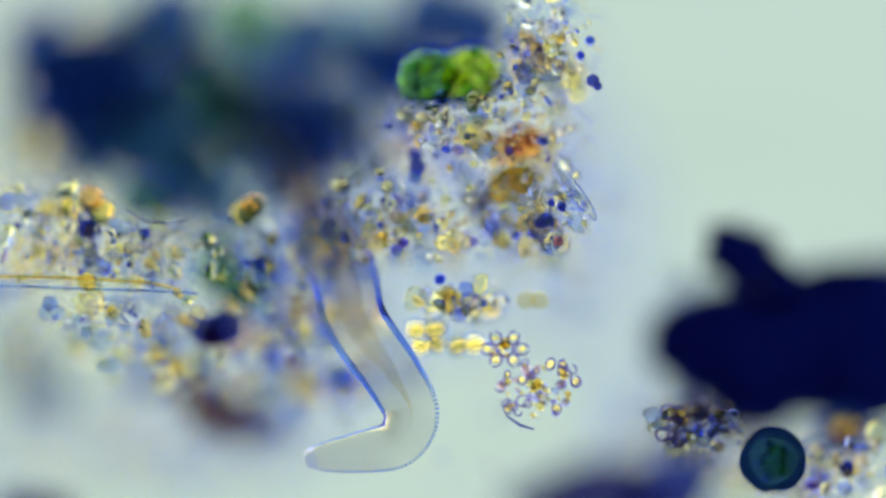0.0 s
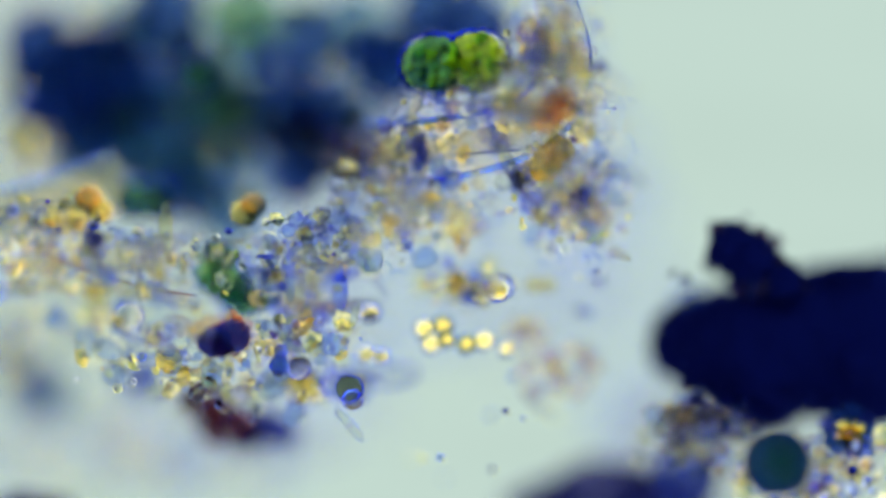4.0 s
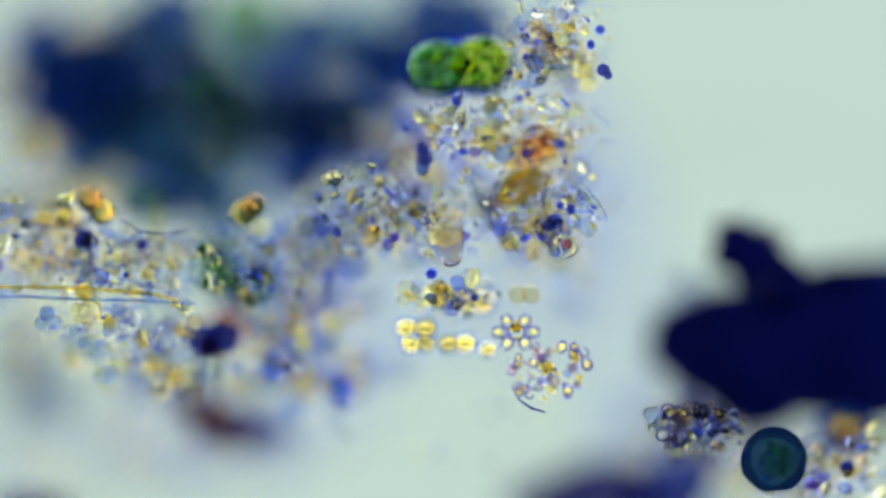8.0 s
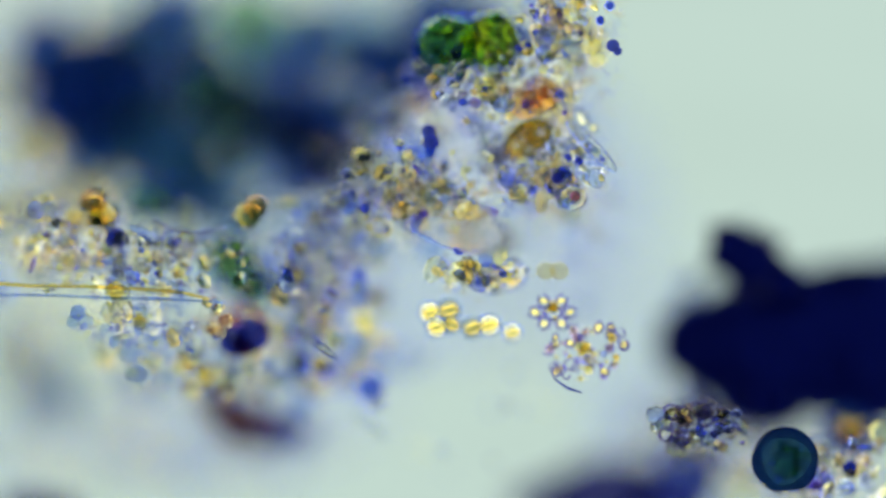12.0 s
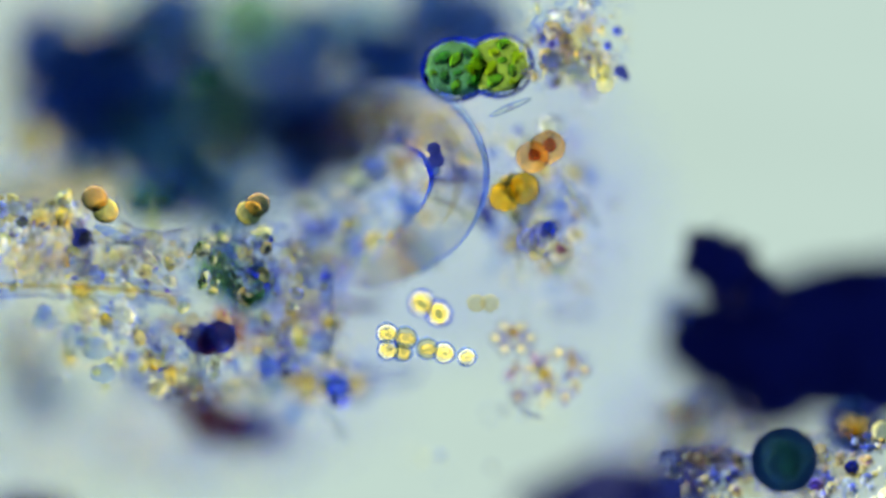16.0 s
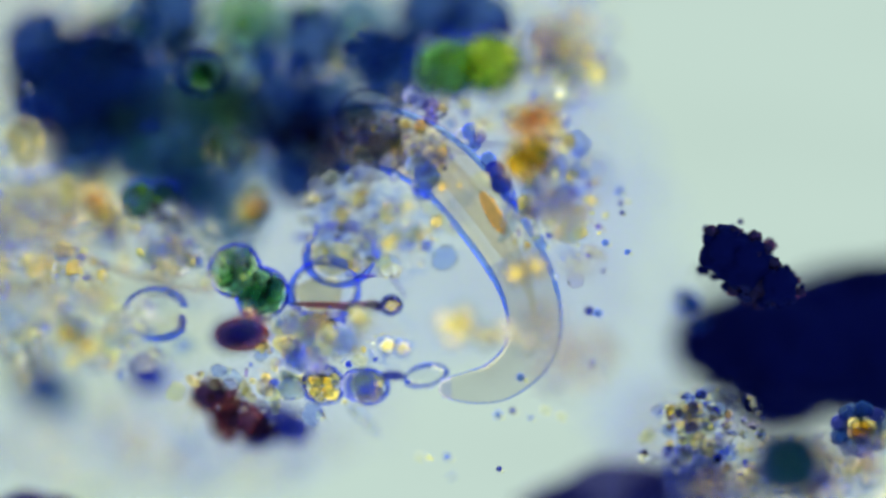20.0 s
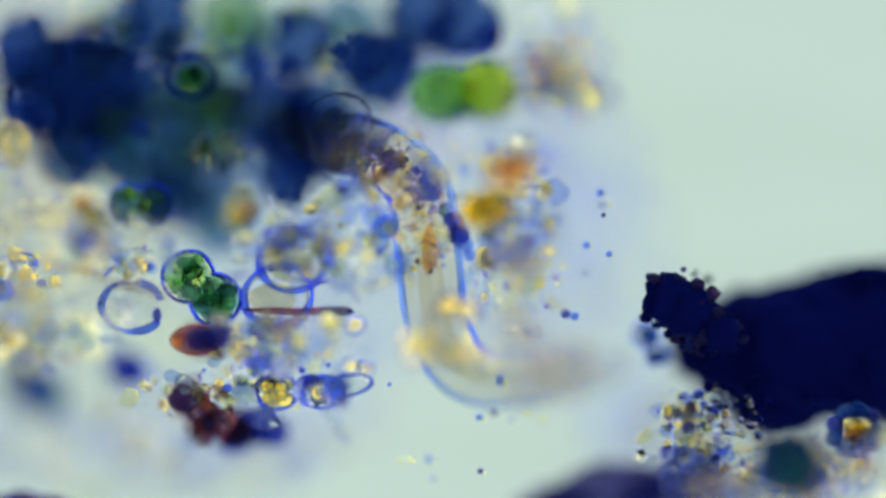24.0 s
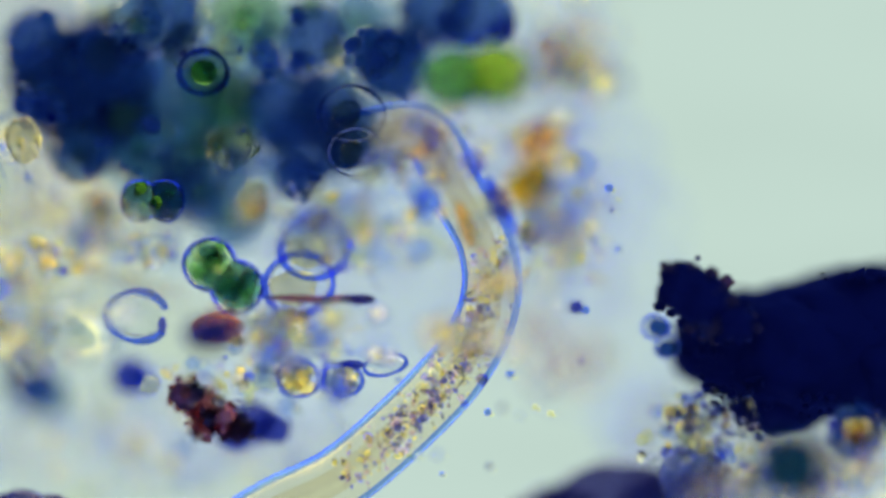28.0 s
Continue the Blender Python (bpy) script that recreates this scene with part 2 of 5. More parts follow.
def thing(name, place, label, category, group="", kind=""):
    ob = new(name)
    ob.empty_display_size = .05
    ob.location = place
    return tagged(ob, label, category, group, kind)


def blob(bm, c, r, rough=.0, freq=3.0, sub=3, turn=0, seed=0.0, inside=False):
    """A rounded lump: centre, radii, uneven by rough."""
    rr = (r, r, r) if isinstance(r, (int, float)) else r
    made = bmesh.ops.create_icosphere(bm, subdivisions=sub, radius=1)["verts"]
    rot = Matrix.Rotation(radians(turn), 3, "Z")
    for vt in made:
        d = vt.co.copy()
        k = 1 + rough * noise.fractal(d * freq + Vector((seed, seed * 1.7, seed * .3)), 1.0, 2.0, 3) if rough else 1
        vt.co = rot @ Vector((d.x * rr[0] * k, d.y * rr[1] * k, d.z * rr[2] * k)) + Vector(c)
    if inside:
        bmesh.ops.reverse_faces(bm, faces=list({f for vt in made for f in vt.link_faces}))
    return bm


def hollow(bm, c, r, wall, sub=4, turn=0, rough=0, seed=0):
    rr = (r, r, r) if isinstance(r, (int, float)) else r
    blob(bm, c, rr, rough, 2, sub, turn, seed)
    blob(bm, c, [x - wall for x in rr], rough, 2, sub, turn, seed, True)
    return bm


def tube(bm, points, radii, sides=10):
    """A closed round bar along points."""
    rings = []
    for i, p in enumerate(points):
        a, b = points[max(i - 1, 0)], points[min(i + 1, len(points) - 1)]
        q = (Vector(b) - Vector(a)).to_track_quat("Z", "Y")
        rings.append([bm.verts.new(Vector(p) + q @ Vector((radii[i] * math.cos(k * math.tau / sides), radii[i] * math.sin(k * math.tau / sides), 0)))
                      for k in range(sides)])
    for a, b in zip(rings, rings[1:]):
        for k in range(sides):
            bm.faces.new((a[k], a[(k + 1) % sides], b[(k + 1) % sides], b[k]))
    bm.faces.new(rings[0][::-1])
    bm.faces.new(rings[-1])
    return bm


def _ico(sub):
    bm = bmesh.new()
    bmesh.ops.create_icosphere(bm, subdivisions=sub, radius=1)
    v = np.array([x.co[:] for x in bm.verts])
    f = np.array([[x.index for x in y.verts] for y in bm.faces])
    bm.free()
    return v, f


ICO = {s: _ico(s) for s in (1, 2)}


def grains(name, rng, n, spread, size, material, parent, rings=.25, sub=2, label="", inner=.0):
    """Many fine grains, joined: lumps, rods and little hollow rings, thicker towards the middle."""
    v, f = ICO[sub]
    vs, fs, k = [], [], 0
    for _ in range(n):
        d = rng.normal(size=3)
        d /= np.linalg.norm(d)
        c = d * np.array(spread) * (inner + (1 - inner) * rng.random() ** .6)
        s = size * (0.45 + 1.1 * rng.random() ** 2)
        sc = np.array([s, s * (.55 + .45 * rng.random()), s * (.5 + .5 * rng.random())])
        if rng.random() < .12:
            sc *= (1.8, .5, .6)
        q = np.array(Euler(rng.random(3) * (1, 1, 6.3)).to_matrix())
        lump = 1 + .18 * np.sin(v @ rng.normal(size=3) * 3 + rng.random() * 6)[:, None]
        vs.append((v * lump * sc) @ q.T + c)
        fs.append(f + k)
        k += len(v)
        if rng.random() < rings:
            vs.append((v * lump * sc * .62) @ q.T + c)
            fs.append(f[:, ::-1] + k)
            k += len(v)
    me = bpy.data.meshes.new(name)
    me.from_pydata(np.concatenate(vs).tolist(), [], np.concatenate(fs).tolist())
    me.polygons.foreach_set("use_smooth", [True] * len(me.polygons))
    me.materials.append(material)
    ob = new(name, me)
    ob.parent = parent
    return tagged(ob, label, kind="stuff")


# ---- how the floc is tugged about: seconds and stage readings of the things that lead ----
LEAD = {}
LEAD["desmid"] = [(0, 797, 137), (1, 792, 120), (2, 840, 72), (3, 850, 128), (3.5, 805, 118), (5.5, 817, 105), (6, 832, 105),
                  (7, 832, 78), (8, 815, 118), (9, 815, 132), (10, 805, 122), (11, 800, 108), (12, 832, 75), (12.5, 845, 95),
                  (15, 832, 123), (16, 845, 120), (17, 828, 147), (18, 827, 135), (19, 825, 123), (20, 828, 116),
                  (20.5, 835, 128), (21, 818, 137), (21.5, 824, 126), (23.5, 845, 127), (24, 820, 160), (25, 836, 133),
                  (26, 840, 132), (27, 838, 135), (28, 840, 133)]
LEAD["red_top"] = [(0, 915, 258), (1, 935, 225), (2, 940, 200), (3, 962, 250), (3.5, 978, 200), (5.5, 975, 195), (6, 970, 240),
                   (7, 937, 215), (8, 945, 262), (9, 930, 282), (10, 930, 235), (11, 920, 225), (12, 945, 175),
                   (12.5, 965, 190), (15, 945, 262), (16, 955, 270), (17, 892, 305), (18, 920, 265), (19, 930, 240),
                   (20, 940, 215), (21, 915, 260), (21.5, 935, 250), (23.5, 950, 245), (24, 900, 300), (25, 935, 255),
                   (26, 945, 250), (27, 950, 255), (28, 950, 250)]
LEAD["red_low"] = [(0, 905, 325), (1, 930, 300), (2, 940, 270), (3, 925, 320), (3.5, 975, 285), (5.5, 968, 280), (6, 925, 305),
                   (7, 910, 285), (8, 920, 330), (9, 905, 350), (10, 945, 315), (11, 930, 290), (12, 935, 245),
                   (12.5, 950, 260), (15, 912, 325), (16, 910, 340), (17, 845, 370), (18, 885, 330), (19, 910, 315),
                   (20, 935, 280), (21, 895, 330), (21.5, 915, 320), (23.5, 955, 310), (24, 860, 370), (25, 900, 335),
                   (26, 915, 325), (27, 925, 330), (28, 935, 325)]
LEAD["block"] = [(0, 380, 582), (1, 430, 588), (2, 405, 595), (3, 390, 598), (3.5, 395, 600), (5.5, 380, 597), (6, 378, 600),
                 (7, 405, 600), (8, 375, 600), (9, 385, 592), (10, 420, 585), (11, 405, 590), (12, 430, 598), (12.5, 400, 597),
                 (15, 380, 600), (16, 370, 597), (17, 405, 600), (18, 415, 592), (19, 420, 587), (20, 420, 590),
                 (20.5, 403, 592), (21, 410, 595), (21.5, 423, 590), (23.5, 375, 583), (24, 368, 598), (25, 405, 597),
                 (26, 420, 597), (27, 410, 592), (28, 370, 590)]
LEAD["pair"] = [(0, 850, 540), (1, 880, 530), (2, 865, 505), (3, 850, 520), (3.5, 865, 512), (5.5, 850, 513), (6, 845, 517),
                (7, 865, 498), (8, 835, 530), (9, 855, 527), (10, 900, 482), (11, 880, 498), (12, 885, 488), (12.5, 800, 500),
                (15, 840, 522), (16, 762, 545), (17, 835, 545), (18, 882, 497), (19, 907, 478), (20, 930, 477), (20.5, 893, 515),
                (21, 890, 500), (21.5, 895, 480), (23.5, 880, 500), (24, 812, 545), (25, 880, 505), (26, 885, 505),
                (27, 900, 500), (28, 880, 500)]
LEAD["yolks"] = [(0, 752, 595), (1, 768, 580), (2, 765, 580), (3, 748, 590), (3.5, 768, 590), (5.5, 752, 590), (6, 740, 588),
                 (7, 765, 575), (8, 735, 592), (9, 752, 597), (10, 808, 580), (11, 772, 580), (12, 778, 562), (12.5, 735, 568),
                 (15, 745, 595), (16, 698, 605), (17, 745, 630), (18, 770, 590), (19, 797, 580), (20, 805, 575), (20.5, 770, 580),
                 (21, 778, 590), (21.5, 795, 580), (23.5, 800, 580), (24, 740, 610), (25, 770, 590), (26, 785, 590), (28, 780, 590)]
LEAD["rings"] = [(0, 945, 690), (1, 955, 690), (2, 1015, 635), (3, 980, 660), (6, 980, 650), (7, 1000, 625), (8, 965, 660),
                 (9, 975, 660), (10, 1040, 640), (11, 1015, 655), (12, 1030, 625), (15, 990, 670), (16, 960, 670), (18, 1000, 640),
                 (20, 1010, 640), (24, 970, 660), (28, 1000, 650)]
LEAD["lump"] = [(0, 1300, 445), (2, 1303, 445), (3.5, 1298, 445), (5.5, 1325, 432), (6, 1312, 440), (11, 1315, 440), (12, 1305, 445),
                (12.5, 1250, 480), (15, 1287, 450), (16, 1262, 458), (17, 1313, 442), (18, 1228, 490), (19, 1270, 450), (20, 1293, 450),
                (20.5, 1293, 450), (21, 1358, 460), (21.5, 1222, 540), (23.5, 1208, 530), (24, 1192, 535), (25, 1232, 505),
                (26, 1252, 495), (27, 1248, 495), (28, 1217, 515)]
LEAD["shells"] = [(0, 560, 490), (3.5, 560, 490), (5.5, 545, 490), (12.5, 570, 475), (15, 550, 490), (18, 585, 485), (19, 585, 485),
                  (19.5, 590, 490), (20, 590, 490), (20.5, 570, 490), (21, 560, 495), (21.5, 580, 485), (23.5, 560, 475), (24, 507, 500),
                  (25, 550, 492), (26, 572, 490), (27, 570, 490), (28, 545, 478)]
LEAD["notch"] = [(0, 270, 555), (12, 270, 555), (18, 282, 555), (20, 278, 555), (21, 258, 562), (21.5, 272, 558), (23.5, 262, 556), (24, 234, 543), (25, 278, 557),
                 (26, 277, 558), (27, 268, 547), (28, 243, 560)]
LEAD["ball"] = [(0, 1368, 815), (8, 1370, 815), (11, 1376, 815), (12, 1390, 815), (12.5, 1395, 818), (15, 1392, 815), (17, 1390, 818),
                (20, 1395, 820), (28, 1398, 825)]
LEAD["clump"] = [(0, 0, 0), (10, 4, 0), (12, 18, 0), (14.5, 28, -5), (16, 26, -5), (17, 30, -5), (18, 36, -4), (20, 46, -2), (21.5, 40, 2),
                 (23.5, 38, 2), (28, 36, 4)]
LIFT = {"floc_mid": [(0, 0), (12, 0), (15, -.5), (28, -.5)], "floc_low": [(0, 0), (12, 0), (15, -.5), (28, -.5)],
        "clump": [(0, .10), (12, .10), (16, -.05), (17, -.15), (20, -.25), (21.5, -.20), (23.5, -.06), (28, -.06)]}  # seconds, rise
LEAD["mass"] = [(0, 0, 0), (3, 4, 0), (5.5, -4, -4), (8, 0, 0), (12, 6, 4), (16, 8, -2), (20, 6, 0), (23.5, 12, -2), (24, -14, 6),
                (25, -2, 0), (26, 6, 0), (28, 8, -2)]


# flocs that the worm pushes aside on its way out: the leader, and how far they end up
for made, near, su, sv, start, stop in (("floc_mid", "pair", -110, -560, 12, 15), ("floc_low", "pair", -180, -690, 12, 15), ("floc_right", "red_low", 60, -560, 12, 15.5),
                                        ("floc_top", "red_top", 120, -420, 12, 15.5), ("floc_side", "red_low", 60, 10, 12, 15.5), ("floc_left", "block", -280, -60, 17.5, 21), ("floc_corner", "clump", 120, 420, 12.5, 18)):
    LEAD[made] = [(t, u + su * min(max((t - start) / (stop - start), 0), 1), v + sv * min(max((t - start) / (stop - start), 0), 1)) for t, u, v in LEAD[near]]


def lead_at(name, t):
    r = LEAD[name]
    ts = [x[0] for x in r]
    return np.array([np.interp(t, ts, [x[1] for x in r]), np.interp(t, ts, [x[2] for x in r])])


FOLLOW = []  # thing, leader, reading at the time t0, height, share of the tug, turning in degrees


def carried_by(ob, leader, u, v, z, t0=0.0, share=1.0, sway=0.0):
    FOLLOW.append((ob, leader, u, v, z, t0, share, sway))
    ob.location = spot(u, v, z, t0)
    return ob


def follow_rows(leader, u, v, z, t0, share, sway):
    ref = lead_at(leader, t0)
    rows = []
    for i, r in enumerate(LEAD[leader]):
        d = (np.array(r[1:]) - ref) * share
        rise = float(np.interp(r[0], *zip(*LIFT[leader]))) if leader in LIFT and share == 1.0 else 0.0
        rows.append((r[0], Matrix.Translation(spot(u + d[0], v + d[1], z + rise, r[0])) @ pose(0, 0, 0, 0, 0, sway * math.sin(i * 1.9) + .3 * d[0] * (sway > 0))))
    if rows[-1][0] < 28:
        rows.append((28, rows[-1][1].copy()))
    return rows


# ---- cells with rims ----
def hoop(name, parent, rx, ry, r, material, turn=0, gap=0.0, place=(0, 0, 0)):
    """The thick edge of a flattened cell wall; gap opens it at one end (radians)."""
    n = 40
    m, vs, fs = 8, [], []
    for i in range(n + 1):
        a = gap * .5 + (math.tau - gap) * i / n
        thick = r * (1 + .25 * math.sin(3 * a + rx * 40))
        for k in range(m):
            b = k * math.tau / m
            x, y = (rx + thick * math.cos(b)) * math.cos(a), (ry + thick * math.cos(b)) * math.sin(a)
            vs.append((x * math.cos(turn) - y * math.sin(turn), x * math.sin(turn) + y * math.cos(turn), thick * math.sin(b)))
    for i in range(n):
        for k in range(m):
            fs.append((i * m + k, (i + 1) * m + k, (i + 1) * m + (k + 1) % m, i * m + (k + 1) % m))
    me = bpy.data.meshes.new(name)
    me.from_pydata(vs, [], fs)
    me.polygons.foreach_set("use_smooth", [True] * len(fs))
    me.materials.append(material)
    o = new(name, me)
    o.parent = parent
    o.location = place
    return o


def lentils():
    """Smooth lens-shaped cells with thin, fading edges."""
    stock = []
    for i in range(6):
        bm = bmesh.new()
        blob(bm, (0, 0, 0), 1, .0, 1, 3)
        for vt in bm.verts:
            q = min(math.hypot(vt.co.x, vt.co.y), 1)
            h = (.20 + .015 * i) * (1 - q * q) ** 2
            vt.co.z = math.copysign(h, vt.co.z) if abs(vt.co.z) > .01 else 0
            an = math.atan2(vt.co.y, vt.co.x)
            k = 1 + .14 * math.sin(2 * an + i) + .08 * math.sin(5 * an + 2 * i)
            vt.co.x *= k
            vt.co.y *= k * (.72 + .06 * (i % 4))
        me = bpy.data.meshes.new("lentil")
        bm.to_mesh(me)
        bm.free()
        me.polygons.foreach_set("use_smooth", [True] * len(me.polygons))
        stock.append(me)
    return stock


# lenses added on cells and rings so that their middles look bright
LENS, GLEAM = lentils(), lentils()
for lens_mesh in GLEAM:
    lens_mesh.materials.append(GLINT)
for lens_mesh in LENS:
    lens_mesh.materials.append(GLOW)


def ringed_cell(name, label, u, v, z, t0, lead, r, inner, share=1.0):
    """A round clear cell with a blue rim and bodies inside (du, dv, radius, material)."""
    c = thing(name, (0, 0, 0), label, "cell")
    bm = bmesh.new()
    hollow(bm, (0, 0, 0), (r * .002, r * .0018, r * .0016), .006, 3)
    wall = part("wall", bm, WALL_BLUE, c)
    hoop("rim", wall, r * .00195, r * .00175, r * .00024, RIM)
    for i, (du, dv, q, mat) in enumerate(inner):
        bm = bmesh.new()
        blob(bm, (du * .002, -dv * .002, 0), (q * .002, q * .0018, q * .0014), .15, 2, 3, seed=i + r)
        part("body", bm, mat, c)
    if len(inner) > 1:
        for i, (du, dv, q, mat) in enumerate(inner):
            o = new("bright_body", LENS[i % len(LENS)])
            o.parent, o.location, o.scale = c, (du * .002, -dv * .002, .03), [q * .0022] * 3
    return carried_by(c, lead, u, v, z, t0, share, 0)


# ---- setting ----
def build_setting():
    bm = bmesh.new()
    bmesh.ops.create_circle(bm, cap_ends=True, segments=96, radius=24)
    tagged(finish("illuminator", bm, LAMP, None, False), "glowing pale field lens below the slide, with added coloured rings", "lamp", kind="structure").location = (0, 0, -30)
    bm = bmesh.new()
    bmesh.ops.create_cube(bm, size=1, matrix=Matrix.Diagonal((9, 7, .3, 1)))
    bmesh.ops.bevel(bm, geom=bm.edges[:], offset=.02, segments=2, affect="EDGES")
    tagged(finish("slide", bm, GLASS, None, False), "clear glass slide under the water drop", "slide", kind="structure").location = (0, 0, -.85)


# ---- the dark algal mass ----
def build_mass():
    rng = random.Random(4)
    m = thing("algal_mass", spot(0, 0, 0), "dense dark blue and green clump of round algal cells", "algae")
    FOLLOW.append((m, "mass", 784, 441, 0, 0, 1, 0))
    m.location = (0, 0, 0)
    big = [  # u, v, radius, height, material
        (48, 78, 54, .16, NAVY), (112, 150, 94, .05, NAVY_DEEP), (175, 118, 82, .10, NAVY_DEEP), (140, 228, 76, -.02, NAVY_DEEP),
        (128, 275, 46, .20, TEAL), (235, 268, 54, .14, TEAL), (68, 190, 32, .22, NAVY), (150, 180, 90, -.25, NAVY), (52, 130, 62, .0, NAVY_DEEP), (235, 200, 54, -.1, TEAL), (300, 300, 50, -.1, TEAL),
        (285, 20, 62, .12, NAVY), (490, 190, 76, .02, NAVY), (530, 255, 78, -.02, NAVY), (610, 250, 58, -.02, NAVY), (518, 318, 40, .18, NAVY),
        (565, 190, 66, .0, NAVY), (545, 62, 56, .12, NAVY), (690, 112, 62, .16, NAVY_DEEP), (655, 92, 40, .28, NAVY),
        (842, 35, 62, .16, NAVY), (765, 10, 62, .10, NAVY), (725, 70, 46, -.25, NAVY), (800, 62, 40, -.1, NAVY), (610, 120, 56, -.35, TEAL), (880, 55, 26, .20, BLUE_DEEP), (395, 392, 56, -.05, TEAL),
        (420, 28, 74, .05, LEAF), (360, 135, 48, .15, LEAF), (440, 110, 62, .0, MIST), (400, 195, 60, .02, LEAF), (330, 250, 60, -.1, HAZE_WARM),
        (330, 210, 66, -.15, MIST), (640, 190, 50, -.05, MIST), (600, 270, 48, .0, TEAL),
        (290, 340, 50, .02, NAVY), (340, 350, 46, .10, TEAL), (370, 70, 56, -.1, DUN_HAZE), (480, 40, 56, -.1, MIST), (230, 40, 48, .25, TEAL),
        (300, 130, 60, -.2, MIST), (700, 40, 60, -.1, MIST), (620, 30, 60, -.05, TEAL), (360, 180, 120, -.42, MIST), 
        # unseen low fill, added to dim the gaps between the cells
        (110, 120, 110, -.45, NAVY), (230, 290, 70, -.4, TEAL), (320, 230, 90, -.5, MIST), (330, 110, 90, -.55, MIST), (44, 190, 46, -.2, NAVY), (350, 330, 60, -.35, TEAL), (370, 290, 66, -.55, TEAL), (420, 330, 50, -.5, TEAL), (270, 60, 70, -.6, TEAL), (330, 190, 84, -.75, TEAL),
        # low lumps that stand in for the tan haze round the clump
        (25, 25, 80, -.40, DUN_HAZE), (-10, 140, 66, -.5, DUN_HAZE), (20, 265, 66, -.45, DUN_HAZE), (35, 350, 64, -.5, DUN_HAZE), (700, 180, 76, -.55, DUN_HAZE), (640, 60, 66, -.5, DUN_HAZE), (385, 262, 60, -.45, DUN_HAZE), (480, 100, 60, -.5, DUN_HAZE), (745, 240, 60, -.5, DUN_HAZE)]
    for i, (u, v, r, z, mat) in enumerate(big):
        bm = bmesh.new()
        blob(bm, (0, 0, 0), (r * .002, r * .0021, r * .0018), .10, 1.3, 4, seed=i)
        c = part("cell", bm, mat, m)
        c.location = spot(u, v, z - .28)
        if mat in (NAVY, NAVY_DEEP, TEAL) and z > 0:
            # unseen shell, added to make a bright halo round the dark cell
            bm = bmesh.new()
            hollow(bm, (0, 0, 0), (r * .00228, r * .0024, r * .0020), r * .0002, 4, rough=.08, seed=i)
            part("sheath", bm, HALO_SHELL, c)
        if mat in (LEAF, TEAL) and r > 45:
            bm = bmesh.new()
            blob(bm, (0, 0, .02), r * .0008, .2, 3, 2, seed=i + 50)
            part("nucleus", bm, CHLORO_DARK, c)
    for i in range(18):
        u, v = rng.uniform(20, 640), rng.uniform(10, 330)
        if v > 330 - abs(u - 320) * .25:
            continue
        bm = bmesh.new()
        r = rng.uniform(18, 38)
        blob(bm, (0, 0, 0), r * .002, .06, 1.4, 4, seed=i * 3.1)
        part("small_cell", bm, rng.choice([NAVY, TEAL, LEAF, TEAL, TAN, MIST]), m).location = spot(u, v, rng.uniform(-.4, .0))
    crumbs, nrng = [grain_shapes() for _ in range(2)], np.random.default_rng(6)
    for k in range(230):
        u0, v0, r0, z0, _ = big[nrng.integers(22)]
        an = nrng.random() * math.tau
        stock = crumbs[k % 2]
        me = stock[nrng.integers(len(stock))]
        if not me.materials:
            me.materials.append((NAVY, TEAL)[k % 2])
        o = new("crumb", me)
        o.parent = m
        o.location = spot(u0 + math.cos(an) * r0 * nrng.uniform(.6, 1.08), v0 + math.sin(an) * r0 * nrng.uniform(.6, 1.08), z0 - .2 + nrng.uniform(-.02, .12))
        o.rotation_euler = nrng.random(3) * 6.3
        o.scale = [.012 + .03 * nrng.random() ** 2] * 3
    # pale warm lumps that stand in for the light gaps between the cells
    for i, (u, v, r, z) in enumerate([(400, 262, 36, .3), (350, 255, 30, .15), (165, 40, 40, .02), (310, 80, 34, .3), (440, 350, 26, .35), (30, 250, 34, .4), (590, 95, 26, .3)]):
        bm = bmesh.new()
        blob(bm, (0, 0, 0), (r * .0024, r * .0018, r * .0015), .3, 2.5, 3, turn=20 * i, seed=i + 9)
        part("tan_lump", bm, TAN, m).location = spot(u, v, z - .32)


def squarish(bm, half_length, side, power=2.6):
    """Fills out the shoulder of an ellipsoid on one side along x."""
    for vt in bm.verts:
        if vt.co.x * side > 0:
            continue
        q = min(abs(vt.co.x) / half_length, .985)
        k = (1 - q ** power) ** (1 / power) / math.sqrt(1 - q * q)
        vt.co.y *= k
        vt.co.z *= k
    return bm


